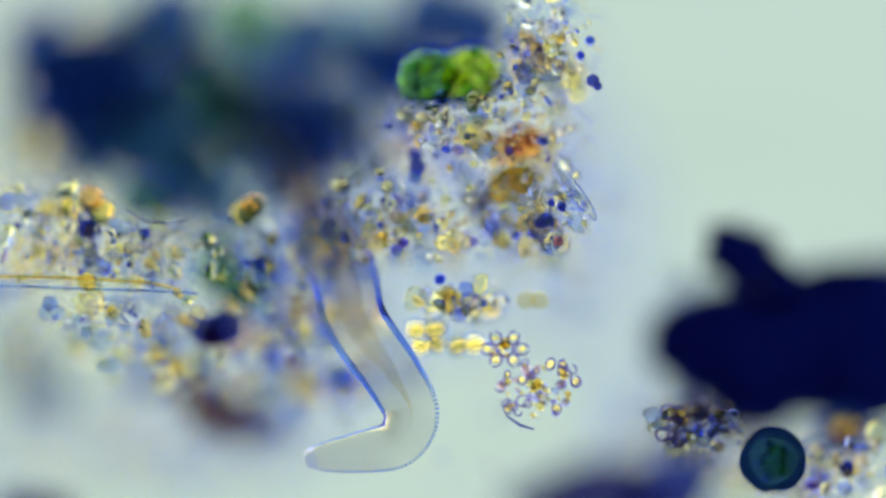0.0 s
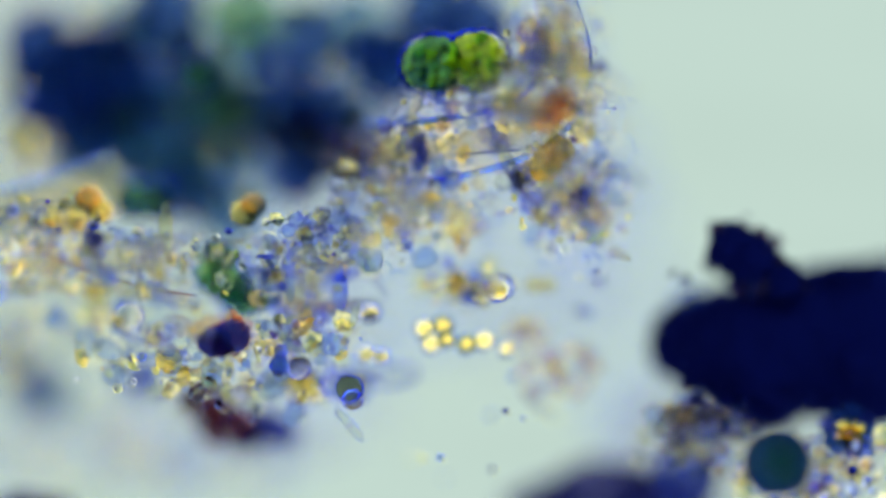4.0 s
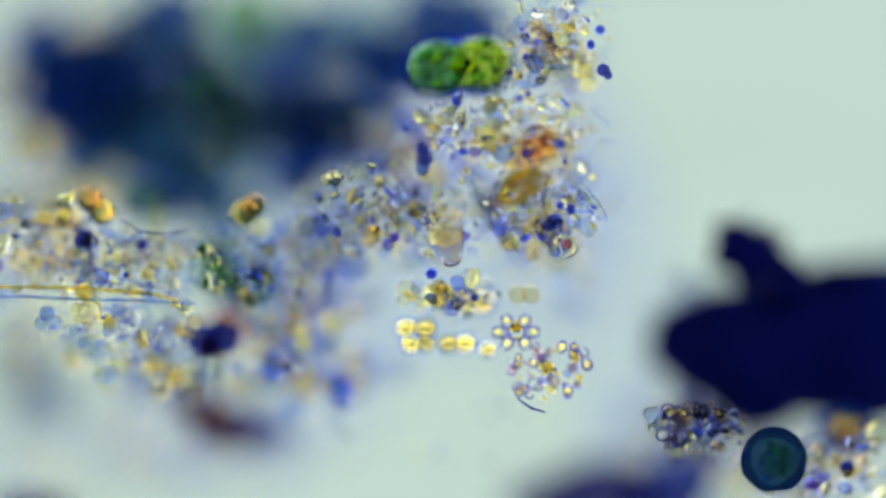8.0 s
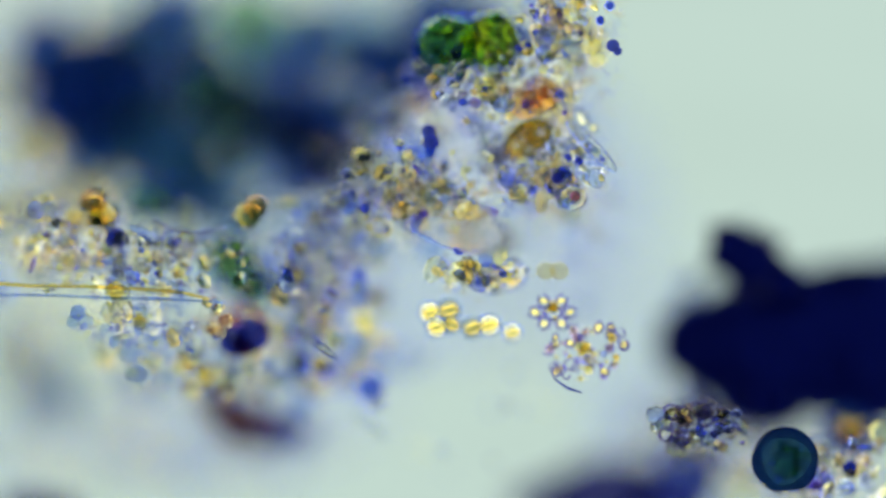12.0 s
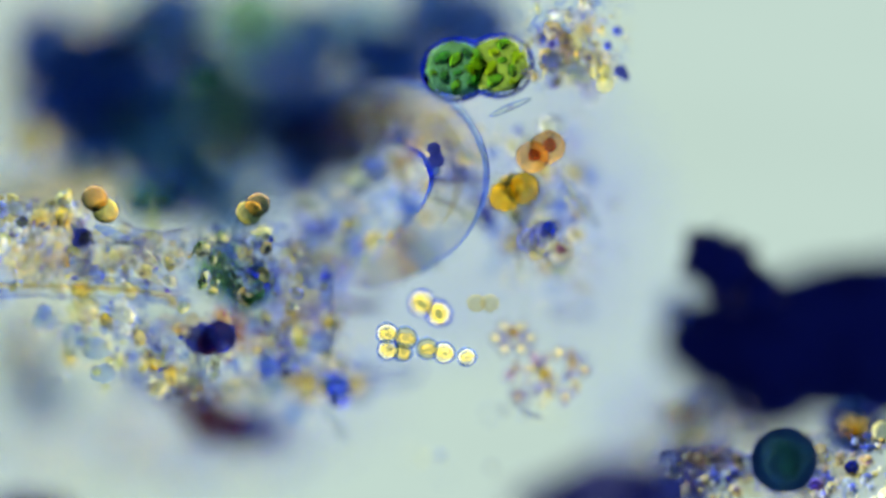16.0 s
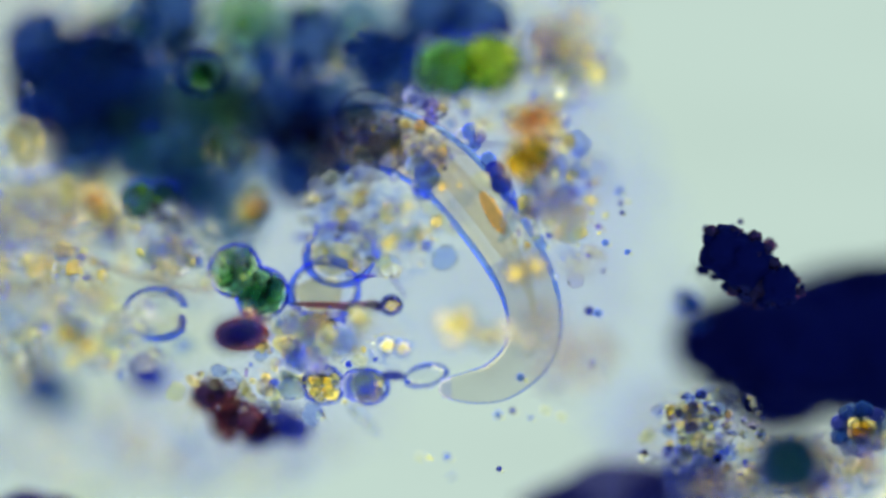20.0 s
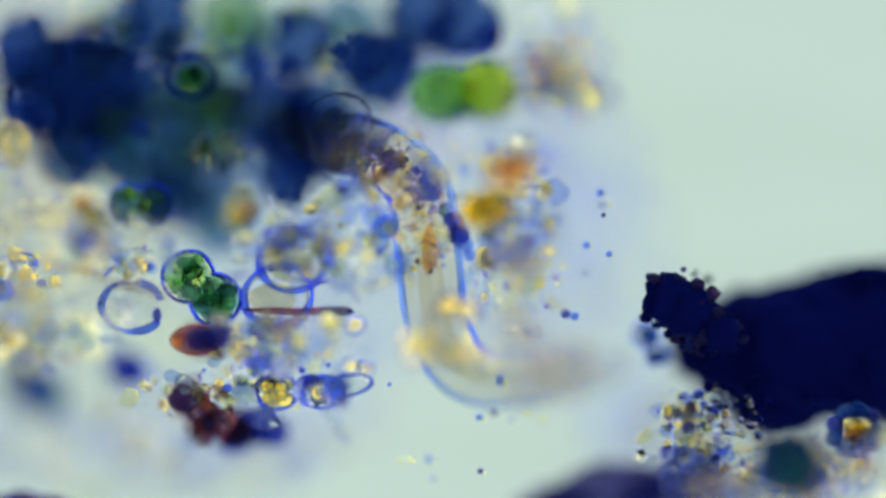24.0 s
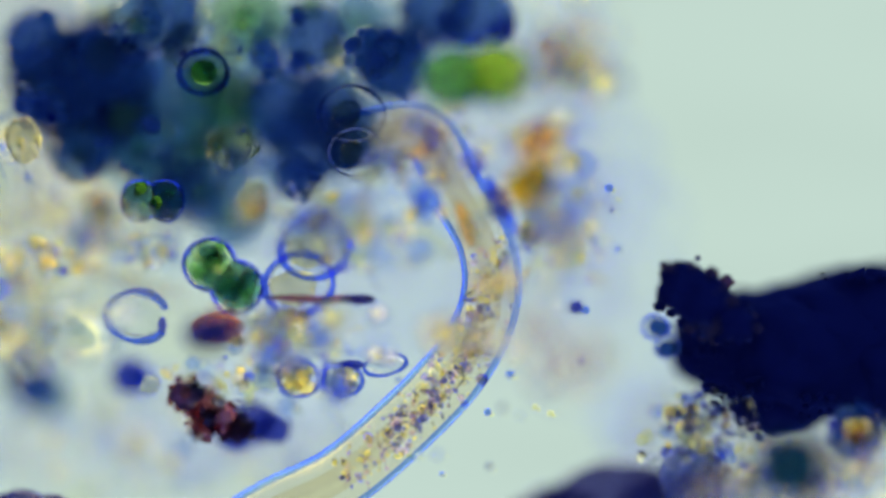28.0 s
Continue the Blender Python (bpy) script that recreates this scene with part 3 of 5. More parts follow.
def twin_alga(name, label, length, width, wall_mat, chloro, place_z, nucleus=True, wall=.010, spread=.232, lobes=4, bits=None, big=1.0):
    """A two-halved green alga: each half has a clear wall and a lobed chloroplast."""
    a = thing(name, (0, 0, place_z), label, "alga")
    for s, ch in zip((-1, 1), chloro):
        bm = bmesh.new()
        squarish(hollow(bm, (0, 0, 0), (length * .27, width * .5, width * .42), wall, 4), length * .27, s)
        bmesh.ops.bisect_plane(bm, geom=bm.verts[:] + bm.edges[:] + bm.faces[:], plane_co=(-s * length * spread, 0, 0), plane_no=(-s, 0, 0), clear_outer=True)
        half = part("semicell", bm, wall_mat, a)
        half.location = (s * length * spread, 0, 0)
        bm = bmesh.new()
        squarish(blob(bm, (0, 0, 0), (length * .235, width * .43, width * .33), .10, 2.0, 4, seed=s * 3 + 11), length * .26, s)
        part("chloroplast", bm, ch, half)
        hoop("rim", half, length * .262, width * .485, .0065, RIM, math.pi if s > 0 else 0, 1.5)
        for k in range(lobes):
            # granules of the chloroplast
            bm = bmesh.new()
            an, kr = k * 2.4 + s, math.sqrt((k + .5) / lobes)
            q = (.012 + .012 * ((k * 37 + 11) % 10) / 10) * big
            blob(bm, (length * .19 * kr * math.cos(an), width * .34 * kr * math.sin(an), .02 + .03 * (1 - kr)), (q * 1.5, q, q), .4, 2, 2, turn=k * 50, seed=k + s)
            part("granule", bm, (bits or (CHLORO_DIM, CHLORO, CHLORO_DARK, CHLORO))[k % 4], half)
    if nucleus:
        bm = bmesh.new()
        blob(bm, (0, 0, width * .1), (.016, .024, .02), .1, 3, 2)
        part("nucleus", bm, YOLK, a)
        o = new("bright_body", LENS[0])
        o.parent, o.location, o.scale = a, (0, 0, width * .5), (.036, .044, .03)
    return a


def build_algae():
    g = twin_alga("desmid", "bright green two-halved alga beside the dark clump", .445, .228, WALL_GREEN, (CHLORO_DIM, CHLORO), .56, spread=.18, lobes=9)
    for c in g.children:
        c.location.rotate(Euler((0, 0, radians(5))))
        c.rotation_euler.z = radians(5)
    carried_by(g, "desmid", 797, 137, .56, 0, 1, 0)
    g2 = twin_alga("desmid", "dark green two-halved alga with a clear wall", .33, .19, WALL_GREEN, (CHLORO_PALE, CHLORO_TEAL), .22, False, spread=.20, lobes=12, bits=(CHLORO_TEAL, CHLORO_DARK, CHLORO_PALE, YOLK), big=1.25)
    for c in g2.children:
        c.location.rotate(Euler((0, 0, radians(-40))))
        c.rotation_euler.z = radians(-40)
    carried_by(g2, "shells", 420, 500, .22, 20.5, 1, 0)
    g3 = twin_alga("desmid", "small dark green two-halved alga below the clump", .24, .15, WALL_GREEN, (CHLORO_TEAL, CHLORO_TEAL), .3, False, spread=.2, lobes=2)
    carried_by(g3, "mass", 268, 358, .10, 20, 1, 0)
    g4 = thing("empty_desmid", (0, 0, 0), "clear two-lobed cell with a round grey nucleus", "alga")
    for du, dv, r in ((0, -32, 60), (8, 36, 50)):
        bm = bmesh.new()
        hollow(bm, (0, 0, 0), (r * .002, r * .0017, r * .0016), .005, 4)
        lobe = part("lobe", bm, WALL_BLUE, g4)
        hoop("rim", lobe, r * .00195, r * .00166, .0045, SKY)
        lobe.location = (du * .002, -dv * .002, 0)
        bm = bmesh.new()
        blob(bm, (-.02, .0, 0), r * .0008, .15, 2, 4, seed=r)
        part("cytoplasm", bm, TAN, lobe)
    ringed_cell("green_cell", "pale green round cell with a dark nucleus on the clump", 350, 130, .10, 25, "mass", 44, [(0, 0, 24, BALL_MID)])
    carried_by(g4, "shells", 632, 232, .19, 23.5, .6, 0)
    # clear empty walls
    e = thing("empty_shell", (0, 0, 0), "empty two-halved cell wall, clear with a blue rim", "shell")
    for du, dv, r in ((12, -36, 62), (-16, 28, 62)):
        bm = bmesh.new()
        hollow(bm, (0, 0, 0), (r * .002, r * .0018, r * .0017), .018, 4, turn=15)
        half = part("half_shell", bm, WALL_BLUE, e)
        half.location = (du * .002, -dv * .002, 0)
        hoop("rim", half, r * .00195, r * .00172, .013, RIM, radians(15))
        bm = bmesh.new()
        blob(bm, (-.02, -.01, -.02), (r * .0013, r * .0010, .02), .35, 2, 3, seed=r + dv)
        part("cytoplasm", bm, TAN, half)
    carried_by(e, "shells", 560, 472, .21, 23.5, 1, 0)
    e = thing("empty_shell", (0, 0, 0), "open notched empty cell wall, clear with a blue rim", "shell")
    bm = bmesh.new()
    hollow(bm, (0, 0, 0), (.112, .090, .08), .025, 4, turn=-8, rough=.08, seed=3)
    bmesh.ops.bisect_plane(bm, geom=bm.verts[:] + bm.edges[:] + bm.faces[:], plane_co=(.085, 0, 0), plane_no=(1, .1, 0), clear_outer=True)
    hoop("rim", part("wall", bm, WALL_BLUE, e), .108, .086, .014, RIM, radians(-8), .9)
    bm = bmesh.new()
    blob(bm, (.088, -.03, 0), (.016, .028, .03), .2, 3, 2)
    part("fold", bm, BLUE_DEEP, e)
    carried_by(e, "notch", 278, 557, .21, 25, 1, 0)
    e = thing("diamond_shell", (0, 0, 0), "small clear pointed empty shell with a blue rim", "shell")
    bm = bmesh.new()
    hollow(bm, (0, 0, 0), (.085, .045, .04), .012, 4)
    for vt in bm.verts:
        vt.co.y *= max(.12, 1 - (abs(vt.co.x) / .088) ** 1.4)
    hoop("rim", part("wall", bm, WALL_BLUE, e), .076, .036, .007, RIM, radians(12))
    bm = bmesh.new()
    blob(bm, (-.12, .0, 0), (.045, .018, .02), .3, 3, 2)
    part("plug", bm, BLUE_DEEP, e)
    carried_by(e, "shells", 725, 665, .19, 26, 1.6, 0)
    # pointed diatoms
    for (u, v, t0, ln, wd, turn, z, lead) in ((1022, 300, 7, .25, .046, -52, .77, "red_low"), (770, 395, 12.5, .17, .03, 42, .4, "pair"), (640, 745, 18, .15, .034, -45, .42, "block"), (505, 610, 8, .19, .026, -52, .72, "block"), (850, 190, 1, .16, .02, 8, .66, "desmid")):
        d = thing("diatom", (0, 0, 0), "long thin pointed clear diatom", "diatom", "thin diatoms")
        bm = bmesh.new()
        hollow(bm, (0, 0, 0), (ln * .5, wd * .5, wd * .3), .004, 3, turn)
        hoop("rim", part("frustule", bm, WALL, d), ln * .49, wd * .5, .0032, SKY, radians(turn))
        bm = bmesh.new()
        blob(bm, (.0, .0, 0), (.012, .008, .008), .2, 3, 2)
        part("nucleus", bm, LILAC, d)
        carried_by(d, lead, u, v, z, t0, 1, 2)
    d = thing("red_diatom", (0, 0, 0), "slender rust-orange diatom beside the worm", "diatom")
    bm = bmesh.new()
    blob(bm, (0, 0, 0), (.088, .026, .024), .15, 3, 3, -58)
    part("frustule", bm, RUST, d)
    carried_by(d, "pair", 872, 377, .30, 20, .95, 2)


def cell_group(name, label, category, cells, leader, u, v, z, t0, share=1.0, sway=0.0, core=None, group=""):
    """Round cells stuck together; cells: du, dv, radius, material."""
    g = thing(name, (0, 0, 0), label, category, group)
    for i, (du, dv, r, mat) in enumerate(cells):
        bm = bmesh.new()
        blob(bm, (0, 0, 0), (r * .002, r * .0019, r * .0018), .07, 2, 3, seed=i + u * .01)
        c = part("cell", bm, mat, g)
        c.location = (du * .002, -dv * .002, (i % 3 - 1) * .012)
        if leader == "yolks":
            hoop("rim", c, r * .002, r * .0019, .0055, SKY)
            o = new("bright_body", LENS[i % 6])
            o.parent, o.location, o.scale = c, (.002, -.001, r * .0016), [r * .0015] * 3
        if core:
            bm = bmesh.new()
            blob(bm, (.12 * r * .002, .1 * r * .002, r * .0006), r * .00075, .25, 3, 2, seed=i)
            part("core", bm, core, c)
    return carried_by(g, leader, u, v, z, t0, share, sway)


def build_cells():
    cell_group("yellow_cells", "four pale yellow round cells stuck together", "cells",
               [(-16, -10, 19, YOLK), (17, -12, 20, TAN), (-7, 17, 18, YOLK), (19, 13, 17, TAN)], "yolks", 752, 595, .62, 0, 1, 4)
    cell_group("yellow_cells", "two pale yellow round cells side by side", "cells", [(-15, 0, 19, TAN), (15, -2, 19, YOLK)], "yolks", 825, 612, .62, 0, 1, 3)
    cell_group("pale_cell", "single pale round cell", "cell", [(0, 0, 16, PALE)], "yolks", 880, 622, .64, 0)
    cell_group("pale_cell", "single pale round cell with a blue rim", "cell", [(0, 0, 18, LILAC)], "yolks", 640, 560, .36, 0)
    cell_group("pale_cells", "two small pale cells", "cells", [(-12, 0, 16, PALE), (14, 4, 15, LILAC)], "yolks", 645, 632, .36, 0)
    twin = cell_group("blue_twin", "blue-rimmed twin cell, two round halves with yellow middles", "cell", [(-17, 0, 23, YOLK), (17, 2, 22, YOLK)], "pair", 850, 540, .52, 0, 1, 4)
    for i, half in enumerate(list(twin.children)):
        hoop("rim", half, .045, .042, .0065, RIM)
        o = new("bright_body", LENS[i + 2])
        o.parent, o.location, o.scale = half, (.0, .0, .042), (.032, .036, .03)
    cell_group("red_cell", "rust-red round cell with darker grains", "cell", [(-14, 6, 30, RUST), (16, -6, 32, RUST)], "red_top", 915, 258, .62, 0, 1, 5, GARNET)
    # more such lenses, added to brighten the orange and yellow cells
    lens, lrng = lentils(), np.random.default_rng(9)
    g = cell_group("orange_cell", "orange round cell with darker grains", "cell", [(-16, 8, 30, ORANGE), (14, -6, 32, ORANGE)], "red_low", 905, 325, .56, 0, 1, 5)
    scatter("bright_body", lrng, 3, (.04, .03, .02), .036, GLOW, g, lens, .05)
    g = cell_group("orange_cell", "small yellow-orange round cell", "cell", [(0, 0, 24, ORANGE)], "red_low", 918, 412, .30, 26, 1)
    scatter("bright_body", lrng, 3, (.02, .02, .04), .034, GLOW, g, lens, .05)
    g = cell_group("orange_cell", "bright orange-yellow grains beside the worm", "cell", [(0, 0, 20, ORANGE), (20, -14, 16, ORANGE)], "red_low", 908, 332, .33, 26, 1)
    scatter("bright_body", lrng, 4, (.06, .05, .04), .028, GLOW, g, lens, .05)
    cell_group("brown_cell", "blurred brown cell cluster", "cell", [(-14, 0, 22, LILAC), (16, 4, 26, PALE), (0, 22, 18, YOLK)], "floc_side", 885, 400, .64, 0, 1)
    cell_group("violet_cell", "violet cell with a bright middle", "cell", [(0, 0, 24, LILAC), (14, -12, 14, BLUE)], "red_low", 955, 400, .70, 0, 1, 5, BLUE_DEEP)
    cell_group("violet_cell", "violet ring-shaped cell with a yellow middle", "cell", [(0, 0, 24, YOLK)], "red_low", 985, 430, .72, 0, 1, 0, MAROON)
    cell_group("blue_shard", "dark blue bent shard", "debris", [(0, -14, 13, BLUE_DEEP), (4, 6, 15, BLUE_DEEP), (0, 24, 12, BLUE)], "desmid", 735, 290, .66, 0, .7)
    cell_group("dark_block", "deep violet blocky cell", "cell", [(-16, 2, 30, BLUE_DEEP), (18, -2, 32, BLUE_DEEP), (0, 10, 24, MAROON)], "block", 380, 582, .56, 0, 1, 4)
    cell_group("orange_cell", "orange oval cell at the clump's edge", "cell", [(-6, 4, 24, ORANGE), (10, -10, 22, RUST)], "mass", 440, 375, .60, 1, 1, 4)
    cell_group("orange_cell", "orange cell pair at the clump's edge", "cell", [(-10, -8, 24, RUST), (10, 14, 24, ORANGE)], "mass", 168, 360, .62, 7, 1, 0)
    cell_group("violet_cell", "small dark violet cell on the floc", "cell", [(0, 0, 20, BLUE_DEEP)], "block", 180, 425, .66, 7, 1, 0, MAROON)
    cell_group("blue_cell", "grey-blue hazy lump of cells", "cell", [(0, 0, 48, NAVY), (26, 14, 40, MIST), (-30, -20, 40, NAVY)], "block", 85, 690, -.45, 20, .3)
    cell_group("disc_cell", "round flat lilac cell with a dark rim", "cell", [(0, 0, 31, LILAC)], "shells", 632, 682, .31, 20, 1)
    cell_group("disc_cell", "small round grey-lilac cell", "cell", [(0, 0, 21, LILAC)], "shells", 520, 620, .30, 20, 1)
    cell_group("yellow_cells", "two small yellow cells with violet rims", "cells", [(-14, 0, 22, YOLK), (12, 6, 20, YOLK)], "shells", 545, 672, .22, 26, 1, 0, GRAIN)
    g = cell_group("yellow_cells", "bright yellow granule pair", "cells", [(-10, -4, 20, YOLK), (14, 6, 15, YOLK)], "shells", 545, 575, .22, 26, 1)
    scatter("bright_body", lrng, 4, (.05, .03, .02), .030, GLOW, g, lens, .05)
    g = cell_group("yellow_cell", "bright yellow round grain under the red cell", "cell", [(0, 0, 15, YOLK)], "shells", 447, 612, .22, 26, 1)
    scatter("bright_body", lrng, 2, (.01, .01, .02), .034, GLOW, g, lens, .05)
    cell_group("blue_cell", "blue cell beside the floc", "cell", [(0, 0, 26, BLUE), (6, 20, 20, LILAC)], "block", 640, 680, .46, 18, 1)
    cell_group("blue_cell", "small blue cells in a row", "cell", [(-20, 0, 18, BLUE), (16, 4, 22, LILAC)], "block", 535, 640, .46, 18, 1)
    g = thing("red_cell", (0, 0, 0), "red-brown oval cell under the green alga", "cell")
    bm = bmesh.new()
    blob(bm, (0, 0, 0), (.092, .056, .045), .06, 1.5, 3, seed=3)
    part("wall", bm, GARNET, g)
    for k in range(5):
        bm = bmesh.new()
        blob(bm, (-.05 + .026 * k, .012 * math.sin(k * 2.1), .02), (.026, .020, .016), .3, 2, 2, seed=k + 7)
        part("granule", bm, (ORANGE, RUST, GARNET, RUST, GARNET)[k], g)
    scatter("bright_body", lrng, 2, (.02, .02, .01), .030, GLOW, g, lens, .05)
    for c in g.children:
        if c.name.startswith("bright_body"):
            c.location.x -= .06
    carried_by(g, "shells", 410, 592, .20, 20.5, 1)
    # violet and blue scraps where the worm comes out of the floc
    for label, cells, lead, u, v, z in (
            ("pale violet angled scrap over the worm", [(-34, -22, 13, LILAC), (-18, -14, 15, LILAC), (0, -6, 16, VIOLET), (14, 2, 15, LILAC), (0, 16, 14, VIOLET), (-16, 28, 13, RUST)], "red_low", 742, 240, .34),
            ("soft violet-blue scrap at the worm's flank", [(-14, 4, 15, LILAC), (2, -4, 17, BLUE), (16, 6, 13, VIOLET), (8, 20, 12, BLUE)], "red_low", 812, 282, .30),
            ("soft blue scrap at the worm's flank", [(-12, -10, 22, SKY), (6, 8, 24, BLUE), (-2, 34, 18, SKY)], "red_low", 730, 350, .36),
            ("dark blue crescent of cells along the worm", [(-22, -34, 15, BLUE), (-10, -14, 19, BLUE_DEEP), (2, 8, 19, BLUE_DEEP), (12, 28, 15, BLUE), (20, 46, 11, BLUE)], "red_low", 866, 362, .31)):
        cell_group("blue_scrap", label, "detritus", cells, lead, u, v, z, 26, 1, group="scraps")
    g = cell_group("yellow_oval", "bright yellow oval cell with a blue halo", "cell", [(-12, 0, 20, YOLK), (12, 2, 20, YOLK)], "desmid", 1028, 112, .28, 26, 1)
    scatter("bright_body", lrng, 4, (.035, .012, .02), .034, GLOW, g, lens, .05)
    cell_group("brown_cell", "small brown lens-shaped cell", "cell", [(-8, 0, 16, MAROON), (8, 0, 16, RUST)], "desmid", 978, 80, .26, 26, 1)
    cell_group("blue_speck", "small dark blue angular speck", "speck", [(0, 0, 12, BLUE_DEEP), (8, 10, 8, BLUE_DEEP)], "desmid", 1050, 143, .74, 0, 1)
    cell_group("blue_speck", "small round deep blue speck", "speck", [(0, 0, 16, BLUE_DEEP), (12, 0, 10, BLUE_DEEP)], "desmid", 970, 140, .45, 17, 1)
    cell_group("pale_cell", "large bright hazy cell", "cell", [(0, 0, 26, PALE)], "block", 232, 560, .46, 3.5, .7)
    cell_group("pale_oval", "pale yellow oval cell", "cell", [(-14, 0, 17, TAN), (10, 0, 17, TAN)], "pair", 975, 490, .68, 11, 1)
    cell_group("blue_speck", "two blue specks in clear water", "speck", [(0, 0, 9, BLUE_DEEP), (16, 4, 8, BLUE)], "shells", 1020, 545, .20, 28, .5)
    cell_group("blue_cell", "bright blue cell at the field's edge", "cell", [(0, 0, 22, BLUE), (-16, 10, 18, BLUE_DEEP)], "clump", -4, 512, .24, 20, 0)
    cell_group("blue_cell", "royal blue blurred cell low in the water", "cell", [(0, 0, 36, BLUE_DEEP), (18, 6, 28, BLUE)], "notch", 258, 664, -.20, 25, .8)
    ringed_cell("rimmed_cell", "round cell with four yellow bodies and a blue rim", 555, 682, .20, 26, "shells", 37, [(-12, -10, 15, YOLK), (12, -10, 15, YOLK), (-10, 12, 14, TAN), (13, 13, 15, YOLK)])
    ringed_cell("rimmed_cell", "round pale yellow cell with a blue rim", 637, 685, .20, 26, "shells", 32, [(0, -4, 22, YOLK), (6, 10, 14, LILAC)])
    ringed_cell("rimmed_cell", "small dull yellow-brown round cell", 523, 625, .20, 26, "shells", 20, [(0, 0, 16, RUST)])
    # no cells here: blurred lenses added to throw a soft pale glow
    for u, v, z, q in ((165, 590, -.15, .13), (50, 565, -.25, .11), (120, 480, -.3, .10)):
        g = thing("hazy_cell", (0, 0, 0), "added clear lens low in the water for a soft pale glow", "cell", "hazy cells")
        bm = bmesh.new()
        hollow(bm, (0, 0, 0), (q, q * .9, q * .5), .004, 3)
        part("wall", bm, WALL_BLUE, g)
        o = new("bright_body", GLEAM[int(u) % 6])
        o.parent, o.scale = g, [q * .6] * 3
        carried_by(g, "block", u, v, z, 10, .3)
    rng = random.Random(8)
    for i in range(26):
        u, v = rng.uniform(690, 1150), rng.uniform(620, 850)
        if i > 12:
            u, v = rng.uniform(950, 1110), rng.uniform(330, 480)
        r = rng.uniform(4, 8)
        cell_group("speck", "tiny loose blue-violet speck", "speck", [(0, 0, r, rng.choice([BLUE_DEEP, GRAIN, BLUE])), (r, r * .6, r * .6, GRAIN)], "shells", u, v, rng.uniform(.1, .42), 22, .4, group="loose specks")
    # rod and filaments
    rod = thing("rod", (0, 0, 0), "straight violet and red rod", "rod")
    bm = bmesh.new()
    tube(bm, [(-.19, .004, 0), (-.1, 0, 0), (.0, -.004, 0), (.1, -.002, 0), (.185, -.004, 0), (.192, -.004, 0)], [.005, .012, .014, .015, .014, .004])
    shaft = part("shaft", bm, MAROON, rod)
    bm = bmesh.new()
    blob(bm, (.135, -.004, 0), (.065, .0175, .0165), .2, 3, 3)
    part("end", bm, BLUE_DEEP, rod)
    carried_by(rod, "shells", 580, 545, .23, 21, 1)
    for label, pts, z, r, mat, u, v, t0, lead in (
            ("thin red and blue filament", [(-.29, .09, 0), (-.15, .035, 0), (0, -.012, 0), (.14, -.045, 0), (.27, -.065, 0)], .47, .0055, MAROON, 225, 492, 17, "block"),
            ("long straight pale filament", [(-.9, .03, 0), (-.5, .012, 0), (-.3, .010, 0), (-.1, .0, 0), (.1, -.004, 0), (.3, -.016, 0)], .76, .0055, SKY, 200, 512, 0, "block"),
            ("long faint pale straight filament", [(-.9, .05, 0), (-.4, .012, 0), (-.2, .01, 0), (0, 0, 0), (.14, -.012, 0), (.24, -.034, 0)], .72, .0065, ORANGE, 200, 496, 0, "block"),
            ("curved fine filament below the clump", [(-.13, .03, 0), (-.06, -.01, 0), (.03, -.02, 0), (.13, 0, 0)], .72, .005, LILAC, 280, 405, 8, "block"),
            ("fine bent lilac-blue hair", [(-.03, .12, 0), (0, .03, 0), (.04, -.05, 0), (.12, -.1, 0)], .26, .004, LILAC, 545, 400, 21, "shells"),
            ("fine straight hair across the worm", [(-.09, 0, 0), (0, .004, 0), (.1, .002, 0)], .40, .0035, BLUE_DEEP, 850, 302, 26, "red_low"),
            ("fine straight hair across the worm", [(-.09, -.01, 0), (0, .0, 0), (.1, .006, 0)], .46, .004, BLUE_DEEP, 740, 355, 17, "red_low"),
            ("curved hair at the ring cluster", [(-.05, .03, 0), (0, -.005, 0), (.05, -.02, 0)], .75, .005, BLUE_DEEP, 920, 750, 0, "rings")):
        f = thing("filament", (0, 0, 0), label, "filament", "filaments")
        bm = bmesh.new()
        tube(bm, pts, [r * .6] + [r] * (len(pts) - 2) + [r * .6], 8)
        part("strand", bm, mat, f)
        carried_by(f, lead, u, v, z, t0, 1)


def grain_shapes():
    """A stock of small lumps, rods, twins and hollow beads."""
    stock = []
    for i in range(20):
        bm = bmesh.new()
        if i % 4 == 3:
            hollow(bm, (0, 0, 0), (1, .85, .8), .36, 2)
        elif i % 7 == 2:
            blob(bm, (0, 0, 0), (1.8, .42, .45), .2, 1.5, 2, seed=i)
        elif i % 5 == 1:
            blob(bm, (-.55, 0, 0), .62, .12, 2, 2, seed=i)
            blob(bm, (.5, .1, 0), .55, .12, 2, 2, seed=i + 1)
        else:
            blob(bm, (0, 0, 0), (1, .8, .75), .3, 1.6, 2, seed=i)
        me = bpy.data.meshes.new("grain")
        bm.to_mesh(me)
        bm.free()
        me.polygons.foreach_set("use_smooth", [True] * len(me.polygons))
        stock.append(me)
    return stock


